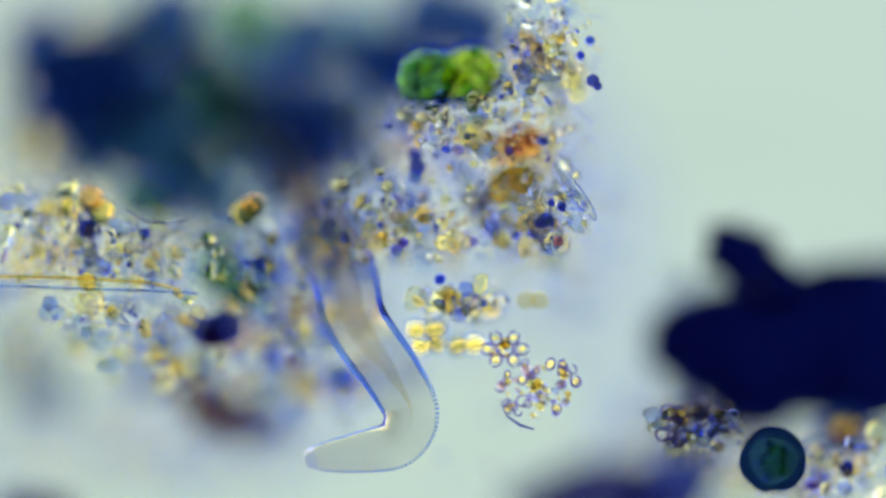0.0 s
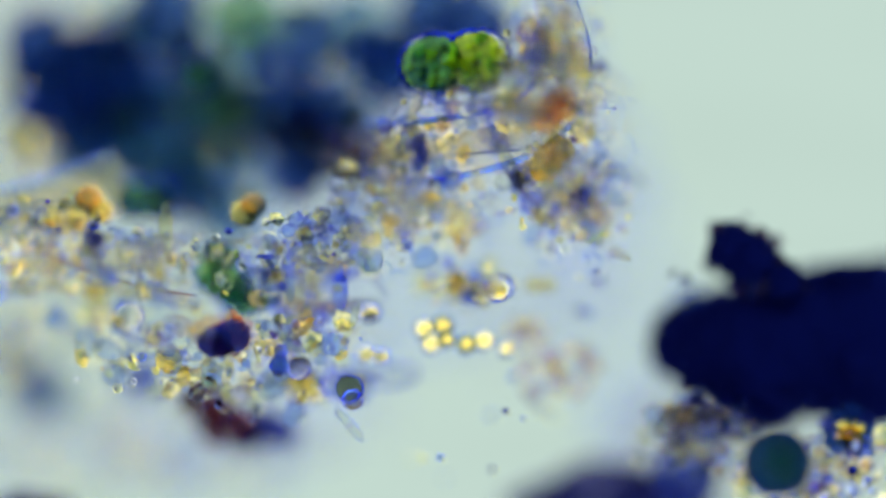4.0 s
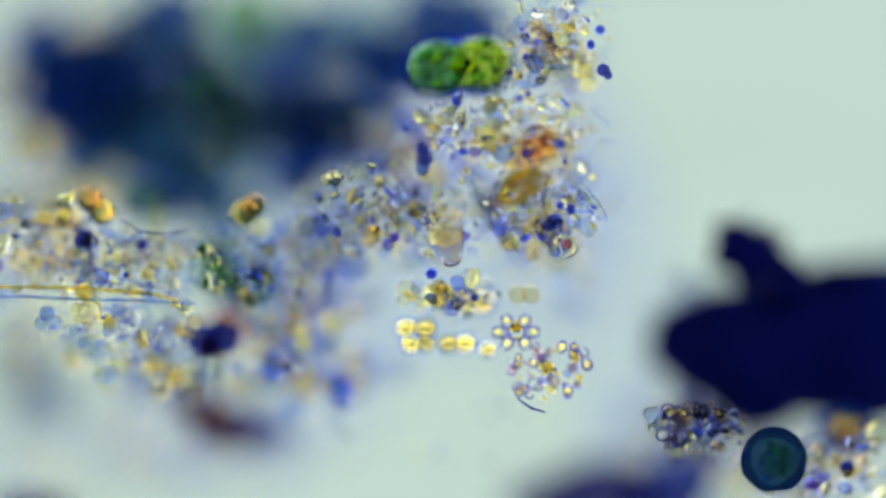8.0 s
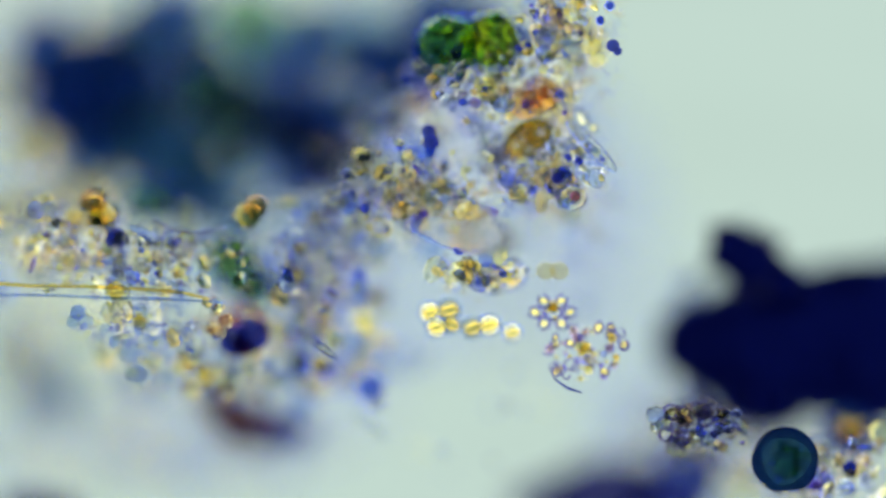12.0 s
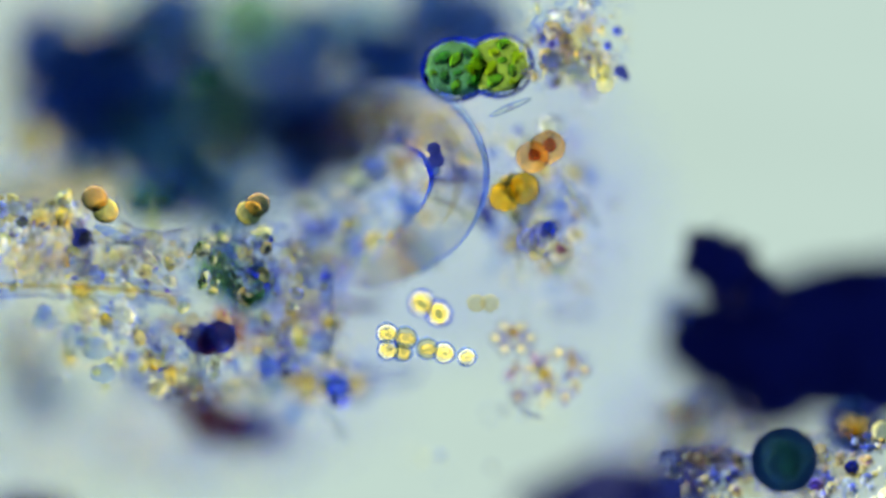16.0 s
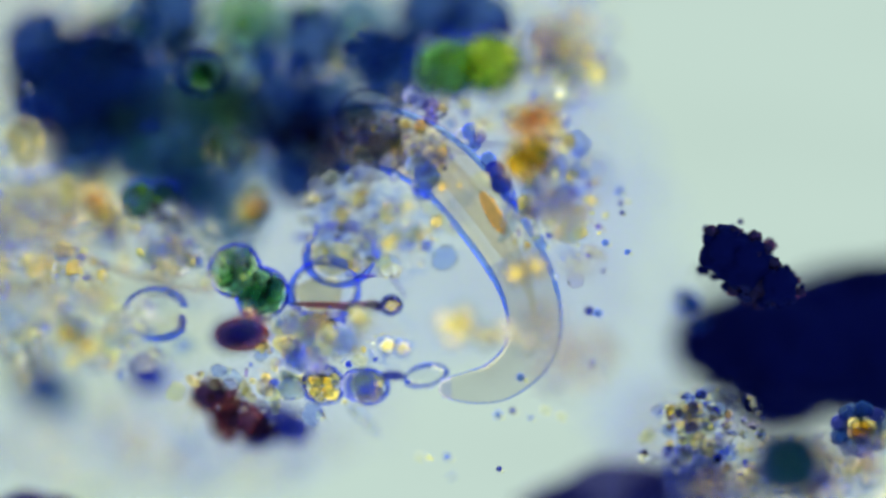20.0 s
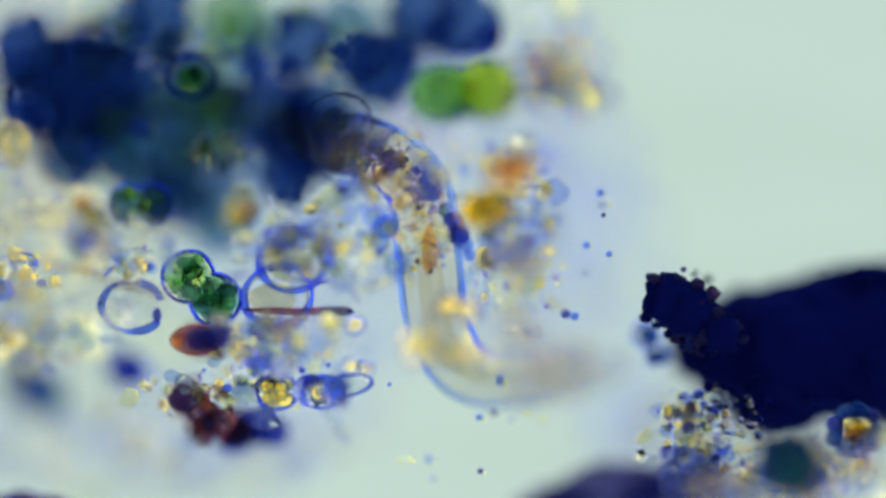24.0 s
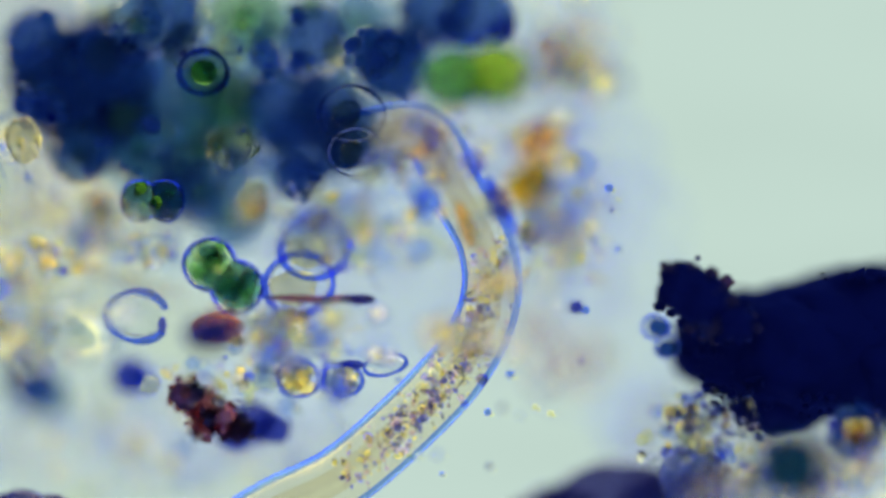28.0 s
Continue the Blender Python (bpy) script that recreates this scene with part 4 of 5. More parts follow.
def sheet(bm, a, b, h, seed):
    """A thin wavy sheet with an uneven outline."""
    rings = [[bm.verts.new((0, 0, 0))]]
    for j in range(1, 13):
        row = []
        for i in range(48):
            an = i * math.tau / 48
            k = j / 12 * (1 + .25 * noise.fractal(Vector((math.cos(an) * 1.4 + seed, math.sin(an) * 1.4, seed * .7)), 1.0, 2.0, 3))
            x, y = math.cos(an) * k, math.sin(an) * k
            row.append(bm.verts.new((x * a, y * b, h * noise.noise(Vector((x * 2.2 + seed, y * 2.2, seed))))))
        rings.append(row)
    for i in range(48):
        bm.faces.new((rings[0][0], rings[1][i], rings[1][(i + 1) % 48]))
        for p, q in zip(rings[1:], rings[2:]):
            bm.faces.new((p[i], q[i], q[(i + 1) % 48], p[(i + 1) % 48]))
    return bm


def scatter(name, rng, n, spread, size, material, parent, stock, tip=1.0):
    """Grains one by one round their floc's middle."""
    for _ in range(n):
        me = stock[rng.integers(len(stock))]
        if not me.materials:
            me.materials.append(material)
        ob = new(name, me)
        ob.parent = parent
        d = rng.normal(size=3)
        d /= np.linalg.norm(d)
        ob.location = d * np.array(spread) * rng.random() ** .5
        ob.rotation_euler = rng.random(3) * (tip, tip, 6.3)
        ob.scale = [size * (.5 + 1.0 * rng.random() ** 2)] * 3


def build_floc():
    rng = np.random.default_rng(11)
    flakes, gems, lenses, softs = grain_shapes(), lentils(), lentils(), [me for i, me in enumerate(grain_shapes()) if i % 4 != 3]
    stock, beads = grain_shapes(), grain_shapes()[3::4]
    specks = grain_shapes()
    # u, v, half width, half height, height, depth, grains, grain size, leader, time
    for (u, v, a, b, z, dz, n, s, lead, t0) in (
            (965, 85, 100, 100, .70, .14, 100, 9, "desmid", 0),
            (850, 225, 160, 85, .68, .16, 130, 10, "floc_top", 0),
            (955, 385, 95, 70, .68, .12, 80, 10, "floc_right", 0),
            (700, 385, 170, 85, .66, .16, 130, 10, "floc_mid", 0),
            (480, 465, 125, 75, .56, .16, 40, 11, "floc_left", 0),
            (808, 532, 88, 46, .66, .12, 60, 11, "floc_low", 0),
            (190, 455, 200, 65, .66, .14, 130, 9, "floc_left", 0),
            (60, 380, 120, 60, .58, .16, 60, 11, "floc_left", 0),
            (30, 250, 60, 110, .02, .10, 20, 11, "mass", 0),
            (310, 620, 210, 65, .48, .18, 50, 9, "floc_left", 0),
            (240, 560, 180, 50, .70, .10, 30, 8, "floc_left", 0),
            (900, 260, 150, 110, .85, .04, 46, 9, "floc_top", 0), (690, 400, 160, 70, .85, .04, 40, 9, "floc_mid", 0), (180, 450, 170, 60, .85, .04, 30, 9, "floc_left", 0),
            (660, 430, 140, 80, .36, .12, 50, 9, "shells", 20),
            (990, 400, 85, 110, .33, .12, 90, 6, "red_low", 20),
            (560, 610, 140, 70, .30, .12, 50, 8, "shells", 20),
            (300, 455, 60, 35, .28, .06, 34, 8, "shells", 20),
            (500, 700, 120, 60, .30, .12, 16, 8, "shells", 20),
            (590, 405, 120, 60, .47, .08, 26, 10, "pair", 18), (930, 400, 90, 90, .45, .06, 36, 8, "floc_side", 18),
            (560, 580, 140, 50, .46, .05, 24, 10, "block", 18), (250, 420, 190, 40, .47, .05, 26, 9, "floc_left", 18),
            (990, 120, 90, 80, .46, .06, 70, 8, "desmid", 18), (330, 640, 150, 60, .46, .06, 22, 8, "floc_left", 18),
            (90, 480, 100, 50, .30, .1, 40, 9, "shells", 20), (960, 260, 70, 90, .34, .08, 50, 8, "red_top", 20),
            (700, 250, 70, 50, .40, .08, 20, 9, "red_top", 20), (430, 680, 130, 60, .22, .08, 14, 9, "shells", 26),
            (420, 275, 70, 50, .16, .05, 8, 9, "mass", 26), (690, 370, 150, 100, .40, .10, 24, 8, "red_low", 26), (790, 235, 150, 60, .42, .08, 24, 8, "red_low", 26), (960, 300, 85, 110, .44, .06, 24, 8, "red_low", 26), (240, 60, 60, 40, .12, .04, 20, 7, "mass", 26), (420, 100, 160, 60, .10, .05, 20, 7, "mass", 26)):
        f = thing("detritus_floc", (0, 0, 0), "loose floc of fine yellow and blue grains on painted mottled sheets", "detritus", "flocs")
        scatter("grain", rng, int(n * .24), (a * .002, b * .002, dz), s * .002, GRAIN_EACH, f, stock)
        grains("fine_grain", rng, int(n * .9), (a * .002, b * .002, dz), s * .0012, GRAIN, f)
        scatter("soft_cell", rng, 4 if z > .8 or lead == "mass" else int(4 + a * b * (.0007 if z > .38 else .0012)), (a * .0022, b * .0022, dz), .040, BLOTCH, f, softs)
        scatter("yellow_cell", rng, int(2 + a * b * (.00025 if z > .5 else .0004)), (a * .0021, b * .0021, dz), .030 if lead != "mass" else .015, AMBER, f, lenses, .06)
        scatter("bright_grain", rng, 0 if lead == "mass" else int(n * .28), (a * .0021, b * .0021, dz), s * .0029, GLINT, f, gems, .08)
        scatter("blue_speck", rng, int(n * .18), (a * .0021, b * .0021, dz), s * .0017, BLUE_EACH, f, specks)
        # clear sheets added to carry the painted yellow and blue halo mottling
        for k in range(0 if z > .8 or n < 20 else 1 if z < .5 and lead != "shells" or lead in ("floc_mid", "floc_top") else 2):
            bm = bmesh.new()
            sheet(bm, a * .0026, b * .0026, .05, u * .013 + k * 5.1)
            skin = part("slime_skin", bm, (LACE, LACE_WARM, LACE_BLUE)[int(u + 2 * v + k) % 3], f)
            skin.location = (rng.uniform(-.2, .2) * a * .002, rng.uniform(-.2, .2) * b * .002, dz * (.4 - .8 * k))
        carried_by(f, lead, u, v, z, t0, 1, 0)
    f = thing("ring_cluster", (0, 0, 0), "patch of tiny bright rings and grains", "detritus")
    scatter("bead", rng, 46, (.15, .10, .04), .017, GRAIN_PALE, f, beads)
    grains("fine_grain", rng, 16, (.14, .095, .04), .010, GRAIN, f)
    for k in range(22):
        q = rng.uniform(.012, .022)
        at = (rng.uniform(-.14, .14), rng.uniform(-.1, .1), rng.uniform(-.02, .03))
        hoop("ring", f, q, q * rng.uniform(.7, 1), .0036, VIOLET, rng.uniform(0, 3), rng.choice([0, 0, 1.2]), at)
        if k % 2:
            o = new("bright_body", LENS[k % 6])
            o.parent, o.location, o.scale = f, at, [q * .75] * 3
    carried_by(f, "rings", 950, 690, .79, 0, 1, 0)
    f = thing("ring_cluster", (0, 0, 0), "small ring of bright beads", "detritus")
    scatter("bead", rng, 7, (.06, .045, .02), .018, GRAIN_PALE, f, beads)
    hoop("ring", f, .030, .026, .0045, VIOLET)
    for k in range(6):
        at = (.062 * math.cos(k * 1.05), .046 * math.sin(k * 1.05), .004)
        hoop("ring", f, .024, .020, .0040, VIOLET, k, .5, at)
        o = new("bright_body", LENS[k])
        o.parent, o.location, o.scale = f, at, [.015] * 3
    carried_by(f, "rings", 893, 618, .79, 0, 1, 0)
    for (u, v, a, b, z, n, s) in ((1235, 760, 90, 45, .70, 34, 10), (1240, 765, 110, 80, .28, 34, 8), (1400, 840, 120, 70, .32, 36, 8),
                                  (1500, 830, 100, 70, .60, 44, 11), (240, 800, 300, 80, -.3, 24, 11), (30, 620, 50, 60, -.1, 20, 9), (1250, 800, 130, 60, .22, 36, 9), (1430, 845, 130, 40, .22, 26, 9), (1210, 735, 60, 40, .24, 40, 8)):
        f = thing("detritus_floc", (0, 0, 0), "speckled floc of blue and yellow grains", "detritus", "flocs")
        scatter("flake", rng, int(n * .7), (a * .002, b * .002, .1), s * .0020, FLAKE, f, flakes)
        scatter("blue_speck", rng, int(n * .25), (a * .0021, b * .0022, .1), s * .0018, BLUE_EACH, f, specks)
        scatter("soft_cell", rng, 16, (a * .0022, b * .0024, .1), .034, BLOTCH, f, softs)
        scatter("yellow_cell", rng, 5, (a * .0022, b * .0024, .1), .034, AMBER, f, lenses, .06)
        scatter("bright_grain", rng, int(n * .3), (a * .0021, b * .0022, .1), s * .0018, GLINT, f, gems, .08)
        grains("fine_grain", rng, n, (a * .002, b * .002, .1), s * .0012, GRAIN, f)
        bm = bmesh.new()
        sheet(bm, a * .0028, b * .0028, .05, u * .017)
        part("slime_skin", bm, (LACE, LACE_BLUE)[int(u + v) % 2], f)
        # low tinted lumps, added as haze round the floc rather than slime
        for k, mat in enumerate((HAZE_BLUE, HAZE_WARM)):
            bm = bmesh.new()
            blob(bm, (0, 0, -.32 - .03 * k - z), (a * .0022, b * .0022, .06), .45, 1.4, 4, seed=u * .02 + k)
            part("slime", bm, mat, f)
        carried_by(f, "floc_corner" if z > .5 and u < 1400 else "clump", u, v, z, 0, .3, 0)
    f = thing("ring_cluster", (0, 0, 0), "violet rings with orange middles beside the black clump", "detritus")
    for k in range(12):
        q = rng.uniform(.016, .030)
        at = (rng.uniform(-.13, .13), rng.uniform(-.07, .07), rng.uniform(-.02, .03))
        hoop("ring", f, q, q * rng.uniform(.75, 1), .0050, VIOLET, rng.uniform(0, 3), 0, at)
        if k % 3 == 0:
            o = new("bright_body", LENS[k % 6])
            o.parent, o.location, o.scale = f, at, [q * .8] * 3
    carried_by(f, "floc_corner", 1225, 750, .74, 0, .3, 0)
    # wide faint veils low in the drop, added to paint in soft haze
    y = thing("slime_veil", (0, 0, 0), "wide faint bluish haze painted on sheets in the water", "slime")
    for i, (u, v, a, b, mat) in enumerate(((1090, 520, 130, 260, HAZE_BLUE), (1060, 300, 110, 170, HAZE_BLUE), (420, 740, 260, 110, HAZE_BLUE), (560, 700, 150, 130, HAZE), (150, 620, 230, 110, HAZE_WARM),
                                           (760, 430, 330, 210, HAZE_BLUE), (200, 760, 240, 120, HAZE_BLUE), (600, 200, 420, 240, HAZE), (880, 170, 190, 180, HAZE_BLUE), (1180, 760, 150, 110, HAZE_BLUE),
                                           (300, 480, 360, 130, HAZE), (1420, 820, 180, 90, HAZE_BLUE), (640, 560, 260, 90, HAZE_BLUE), (960, 470, 160, 200, HAZE), (50, 300, 140, 240, HAZE_WARM))):
        bm = bmesh.new()
        blob(bm, (0, 0, 0), (a * .002, b * .002, .05), .35, 1.3, 4, seed=i * 1.3 + 5)
        part("veil", bm, mat, y).location = spot(u, v, -.35 - .02 * (i % 5))
    FOLLOW.append((y, "mass", 784, 441, 0, 0, 1, 0))


def crumbly(name, label, lobes, mats, seed, sub=3):
    """A lump built up of many uneven crumbs along a few main lobes (du, dv, radius)."""
    rng = np.random.default_rng(seed)
    h = thing(name, (0, 0, 0), label, "humus")
    for du, dv, r in lobes:
        for k in range(28):
            bm = bmesh.new()
            q = r * (.80 if k == 0 else rng.uniform(.09, .25))
            blob(bm, (0, 0, 0), (q * .002, q * .0018, q * .0016), .4, 2.6, sub, seed=seed + k * 1.7 + du)
            o = part("crumb", bm, mats[rng.integers(len(mats))], h)
            an, d = rng.random() * math.tau, (0 if k == 0 else r * rng.uniform(.55, 1.0))
            o.location = ((du + math.cos(an) * d) * .002, -(dv + math.sin(an) * d) * .002, rng.uniform(-.06, .05))
    return h


def build_clumps():
    c = thing("humus_clump", (0, 0, 0), "large black opaque clump of humus", "humus")
    for i, (u, v, a, b, z) in enumerate(((1232, 622, 78, 62, -.06), (1228, 590, 70, 56, -.05), (1290, 612, 120, 98, -.06), (1372, 622, 150, 122, -.04), (1460, 600, 150, 128, -.08), (1580, 600, 160, 140, -.08),
                                         (1680, 600, 160, 150, -.1), (1352, 706, 96, 72, -.05), (1435, 688, 80, 56, -.05), (1545, 700, 110, 62, -.04), (1530, 508, 110, 46, -.04), (1420, 545, 90, 50, -.02))):
        bm = bmesh.new()
        blob(bm, (0, 0, 0), (a * .002, b * .002, min(a, b) * .0022), .14, 2.6, 4, seed=i * 2.3 + 1)
        part("lobe", bm, SOOT, c).location = spot(u, v, z)
    FOLLOW.append((c, "clump", 784, 441, 0, 0, 1, 0))
    crumbs, rng = grain_shapes(), np.random.default_rng(3)
    for u, v, a, b, z, n, name in ((1270, 690, 70, 26, .20, 34, "crumb"), (1480, 715, 100, 20, .18, 34, "crumb"), (1222, 600, 30, 70, .16, 26, "crumb"), (1490, 488, 70, 10, .12, 30, "crumb")):
        for k in range(n):
            me = crumbs[rng.integers(len(crumbs))]
            if not me.materials:
                me.materials.append(SOOT)
            o = new(name, me)
            o.parent = c
            o.location = spot(u + a * rng.uniform(-1, 1), v + b * rng.normal() * .7, z + .05 * rng.normal())
            o.rotation_euler = rng.random(3) * 6.3
            o.scale = [.008 + .02 * rng.random() ** 2] * 3
    l = crumbly("humus_lump", "dark violet-brown granular lump on the clump", ((-4, -4, 58), (24, 14, 60), (48, 40, 52), (84, 56, 42)), (BROWN, SOOT, BROWN, UMBER), 21)
    carried_by(l, "lump", 1300, 445, .24, 0)
    ringed_cell("blue_cell", "small dark-rimmed blue cell beside the black clump", 1170, 572, .04, 25, "lump", 24, [(4, 0, 17, NAVY_DEEP)], .7)
    ringed_cell("blue_cell", "small dark-rimmed blue cell beside the black clump", 1190, 606, .03, 25, "lump", 22, [(0, 4, 17, NAVY_DEEP)], .7)
    b = thing("green_ball", (0, 0, 0), "round dark teal ball with a green middle", "alga")
    bm = bmesh.new()
    hollow(bm, (0, 0, 0), .118, .004, 4)
    part("wall", bm, WALL, b)
    bm = bmesh.new()
    blob(bm, (0, 0, 0), .112, .04, 2, 4)
    part("body", bm, BALL, b)
    bm = bmesh.new()
    blob(bm, (.005, 0, .09), (.05, .055, .02), .25, 2, 4)
    part("chloroplast", bm, BALL_MID, b)
    hoop("rim", b, .100, .098, .017, NAVY_DEEP)
    for k in range(9):
        bm = bmesh.new()
        blob(bm, (.072 * math.cos(k * 2.4) * math.sqrt(k / 9 + .1), .072 * math.sin(k * 2.4) * math.sqrt(k / 9 + .1), .09), (.018, .013, .012), .4, 2, 2, turn=k * 40, seed=k)
        part("granule", bm, (CHLORO_TEAL, NAVY, LEAF)[k % 3], b)
    carried_by(b, "ball", 1368, 815, .72, 0)
    r = thing("ring_ball", (0, 0, 0), "dark blue round cell with an orange-yellow middle", "alga")
    for k in range(9):
        an = k * math.tau / 9
        bm = bmesh.new()
        blob(bm, (math.cos(an) * .074, math.sin(an) * .070, 0), (.036, .032, .03), .25, 2, 3, seed=k)
        part("rim_cell", bm, (NAVY, BLUE_DEEP, NAVY_DEEP)[k % 3], r)
    for i, (dx, dy, q, mat) in enumerate(((0, 0, .034, ORANGE), (.024, .018, .026, YOLK), (-.022, -.012, .024, RUST), (.0, -.03, .022, ORANGE), (.01, .034, .018, YOLK))):
        bm = bmesh.new()
        blob(bm, (dx, dy, .02 + .008 * i), q, .25, 3, 3, seed=i)
        part("grain", bm, mat, r)
    for i, (dx, dy) in enumerate(((0, 0), (.03, .01), (-.02, .02), (.0, -.03), (.02, -.02))):
        o = new("bright_body", LENS[i])
        o.parent, o.location, o.scale = r, (dx, dy, .05), [.034] * 3
    carried_by(r, "clump", 1495, 762, .31, 3.5, .6)
    w = thing("umber_clump", (0, 0, 0), "wide dull brown-violet clump, out of focus", "humus")
    for i, (u, v, a, b2, z) in enumerate(((1080, 890, 120, 68, -.18), (1180, 900, 100, 60, -.2), (975, 912, 80, 44, -.2))):
        bm = bmesh.new()
        blob(bm, (0, 0, 0), (a * .002, b2 * .002, .1), .2, 2.4, 3, seed=i + 60)
        part("lobe", bm, UMBER, w).location = spot(u, v, z)
    FOLLOW.append((w, "clump", 784, 441, 0, 0, .5, 0))
    k = cell_group("blue_ball", "large dull blue ball", "cell", [(0, 0, 58, BLUE_BALL)], "clump", 1225, 845, .12, 28, .5)
    h = crumbly("humus_lump", "red-brown granular lump of humus", ((-24, -22, 34), (8, -2, 40), (40, 22, 38), (4, 34, 30), (70, 40, 26)), (RUDDY, RUDDY, BROWN, RUDDY, MAROON), 40)
    for i, (du, dv, r2) in enumerate(((92, 26, 40), (128, 40, 32), (60, 50, 34))):
        bm = bmesh.new()
        blob(bm, (0, 0, 0), (r2 * .002, r2 * .0018, r2 * .0015), .25, 2.2, 3, seed=i + 71)
        part("lobe", bm, BLUE_DEEP, h, "violet-blue lobe").location = (du * .002, -dv * .002, -.12)
    carried_by(h, "block", 395, 720, .06, 20, .8)
    h = thing("humus_lump", (0, 0, 0), "dark lump of humus at the field's edge", "humus")
    for i, (du, dv, r2) in enumerate(((-20, 0, 50), (40, 6, 44))):
        bm = bmesh.new()
        blob(bm, (0, 0, 0), (r2 * .002, r2 * .0014, r2 * .0016), .28, 3, 3, seed=i + 90)
        part("lobe", bm, UMBER, h).location = (du * .002, -dv * .002, 0)
    carried_by(h, "block", 55, 900, .05, 0, .2)


# ---- the worms: a skin of short rings that slide along a bending line ----
STEP = .0085


def worm_radius(s):
    return float(np.interp(s, [0, .04, .10, .2, .4, .7, 1.0, 1.6, 2.2], [.033, .047, .060, .075, .096, .110, .116, .116, .10]))


def open_tube(bm, rows):
    """Skin between circles of vertices."""
    for a, b in zip(rows, rows[1:]):
        for k in range(len(a)):
            bm.faces.new((a[k], a[(k + 1) % len(a)], b[(k + 1) % len(a)], b[k]))
    return bm


def circle_of(bm, n, x, r, z):
    return [bm.verts.new((x + r * math.cos(k * math.tau / n), r * math.sin(k * math.tau / n), z)) for k in range(n)]


def build_worm(name, label, n, gut, start=0.0):
    w = thing(name, (0, 0, 0), label, "worm")
    rng = np.random.default_rng(5)
    rings = []
    for i in range(n):
        bm = bmesh.new()
        s0 = start + i * STEP
        rows = [circle_of(bm, 28, 0, worm_radius(s0 + q * STEP), q * STEP) for q in (-.52, 0, .52)]
        open_tube(bm, rows)
        if i == 0:
            c = bm.verts.new((0, 0, -.020))
            for k in range(28):
                bm.faces.new((c, rows[0][(k + 1) % 28], rows[0][k]))
        ring = part("ring", bm, SKIN_TIP if s0 < .03 else SKIN_PALE if s0 < .72 else SKIN, w)
        if gut and gut[0] <= s0 < gut[1]:
            rr = worm_radius(s0) * .86
            grains("gut_grain", rng, 5 if 1.3 < s0 < 1.9 else 3, (rr, rr, STEP * .6), .0125, GUT, ring, .3, 2)
        if s0 > .025:
            # tubes added as the blue refraction line at each edge, not a body part
            thick = min(float(np.interp(s0, [0, .3, .5, .75], [.0030, .0055, .0095, .0150])), worm_radius(s0) * .2)
            for side in (-1, 1):
                bm = bmesh.new()
                open_tube(bm, [circle_of(bm, 8, side * (worm_radius(s0 + q * STEP) - thick * .9), thick, q * STEP) for q in (-.56, .56)])
                part("side_cord", bm, EDGE_FRINGE if s0 > .52 else EDGE_FRINGE_PALE, ring, "added blue tube for the refraction line at the worm's edge")
        if s0 > .42:
            bm = bmesh.new()
            share = .36 * min((s0 - .42) / .36, 1)
            open_tube(bm, [circle_of(bm, 16, 0, worm_radius(s0 + q * STEP) * share, q * STEP) for q in (-.51, .51)])
            part("gut", bm, GUT_TUBE, ring)
        rings.append(ring)
    return w, rings


HIDE = [(575, 255), (450, 200), (320, 175), (190, 165), (60, 150), (-80, 140), (-240, 130)]
# seconds, height, then readings from the tip backwards
WORM_A = [(0, .75, 545, 812, 640, 800, 705, 783, 728, 730, 692, 660, 628, 565, 595, 450),
          (.3, .75, 500, 930, 590, 850, 648, 745, 650, 640, 620, 540, 600, 420),
          (.5, .75, 560, 950, 590, 800, 602, 680, 602, 550, 595, 420),
          (.7, .70, 670, 960, 660, 800, 642, 640, 628, 480, 612, 360),
          (1, .60, 727, 812, 706, 710, 680, 600, 655, 480, 620, 340),
          (1.1, .62, 662, 735, 664, 610, 652, 480, 622, 340)]
WORM_B = [(1.2, .62, 662, 640, 665, 530, 645, 420, 610, 310), (1.35, .5, 615, 420, 600, 340, 585, 280), (1.6, .3, 590, 300, 560, 240),
          (3.0, .3, 640, 270, 560, 240), (3.2, .62, 1000, 240, 900, 245, 780, 262, 650, 265), (3.35, .58, 1010, 150, 975, 215, 870, 255, 680, 268),
          (3.5, .54, 935, -60, 978, 60, 985, 170, 930, 235, 830, 262, 690, 270),
          (4.5, .45, 960, -120, 1010, 40, 990, 160, 900, 230, 700, 280)]
WORM_C = [(5.5, .44, 1075, -110, 1050, 10, 990, 130, 870, 225, 680, 285), (5.6, .54, 1130, -90, 1090, -10, 1000, 100, 850, 220, 660, 290),
          (5.7, .62, 1195, 28, 1090, 80, 960, 160, 800, 245, 640, 290), (5.8, .70, 1278, 102, 1136, 78, 1000, 115, 850, 200, 650, 285),
          (5.9, .75, 1344, 190, 1260, 150, 1130, 138, 1000, 155, 850, 205, 650, 280), (6, .76, 1385, 56, 1200, 112, 1000, 165, 800, 232, 650, 275)]
WORM_D = [(6.2, .76, 1320, 56, 1100, 130, 950, 190, 800, 235, 650, 270), (6.5, .76, 1148, 140, 1000, 178, 850, 215, 650, 260),
          (6.7, .74, 1076, 168, 900, 215, 700, 250), (7, .72, 960, 212, 760, 235, 600, 250), (7.5, .6, 800, 290, 720, 265, 600, 250),
          (8, .60, 800, 460, 772, 360, 712, 275, 625, 220), (9, .60, 825, 450, 768, 372, 700, 298, 622, 240), (10, .66, 1030, 440, 860, 385, 720, 320, 610, 270),
          (10.5, .82, 1040, 410, 900, 370, 720, 320, 610, 275)]
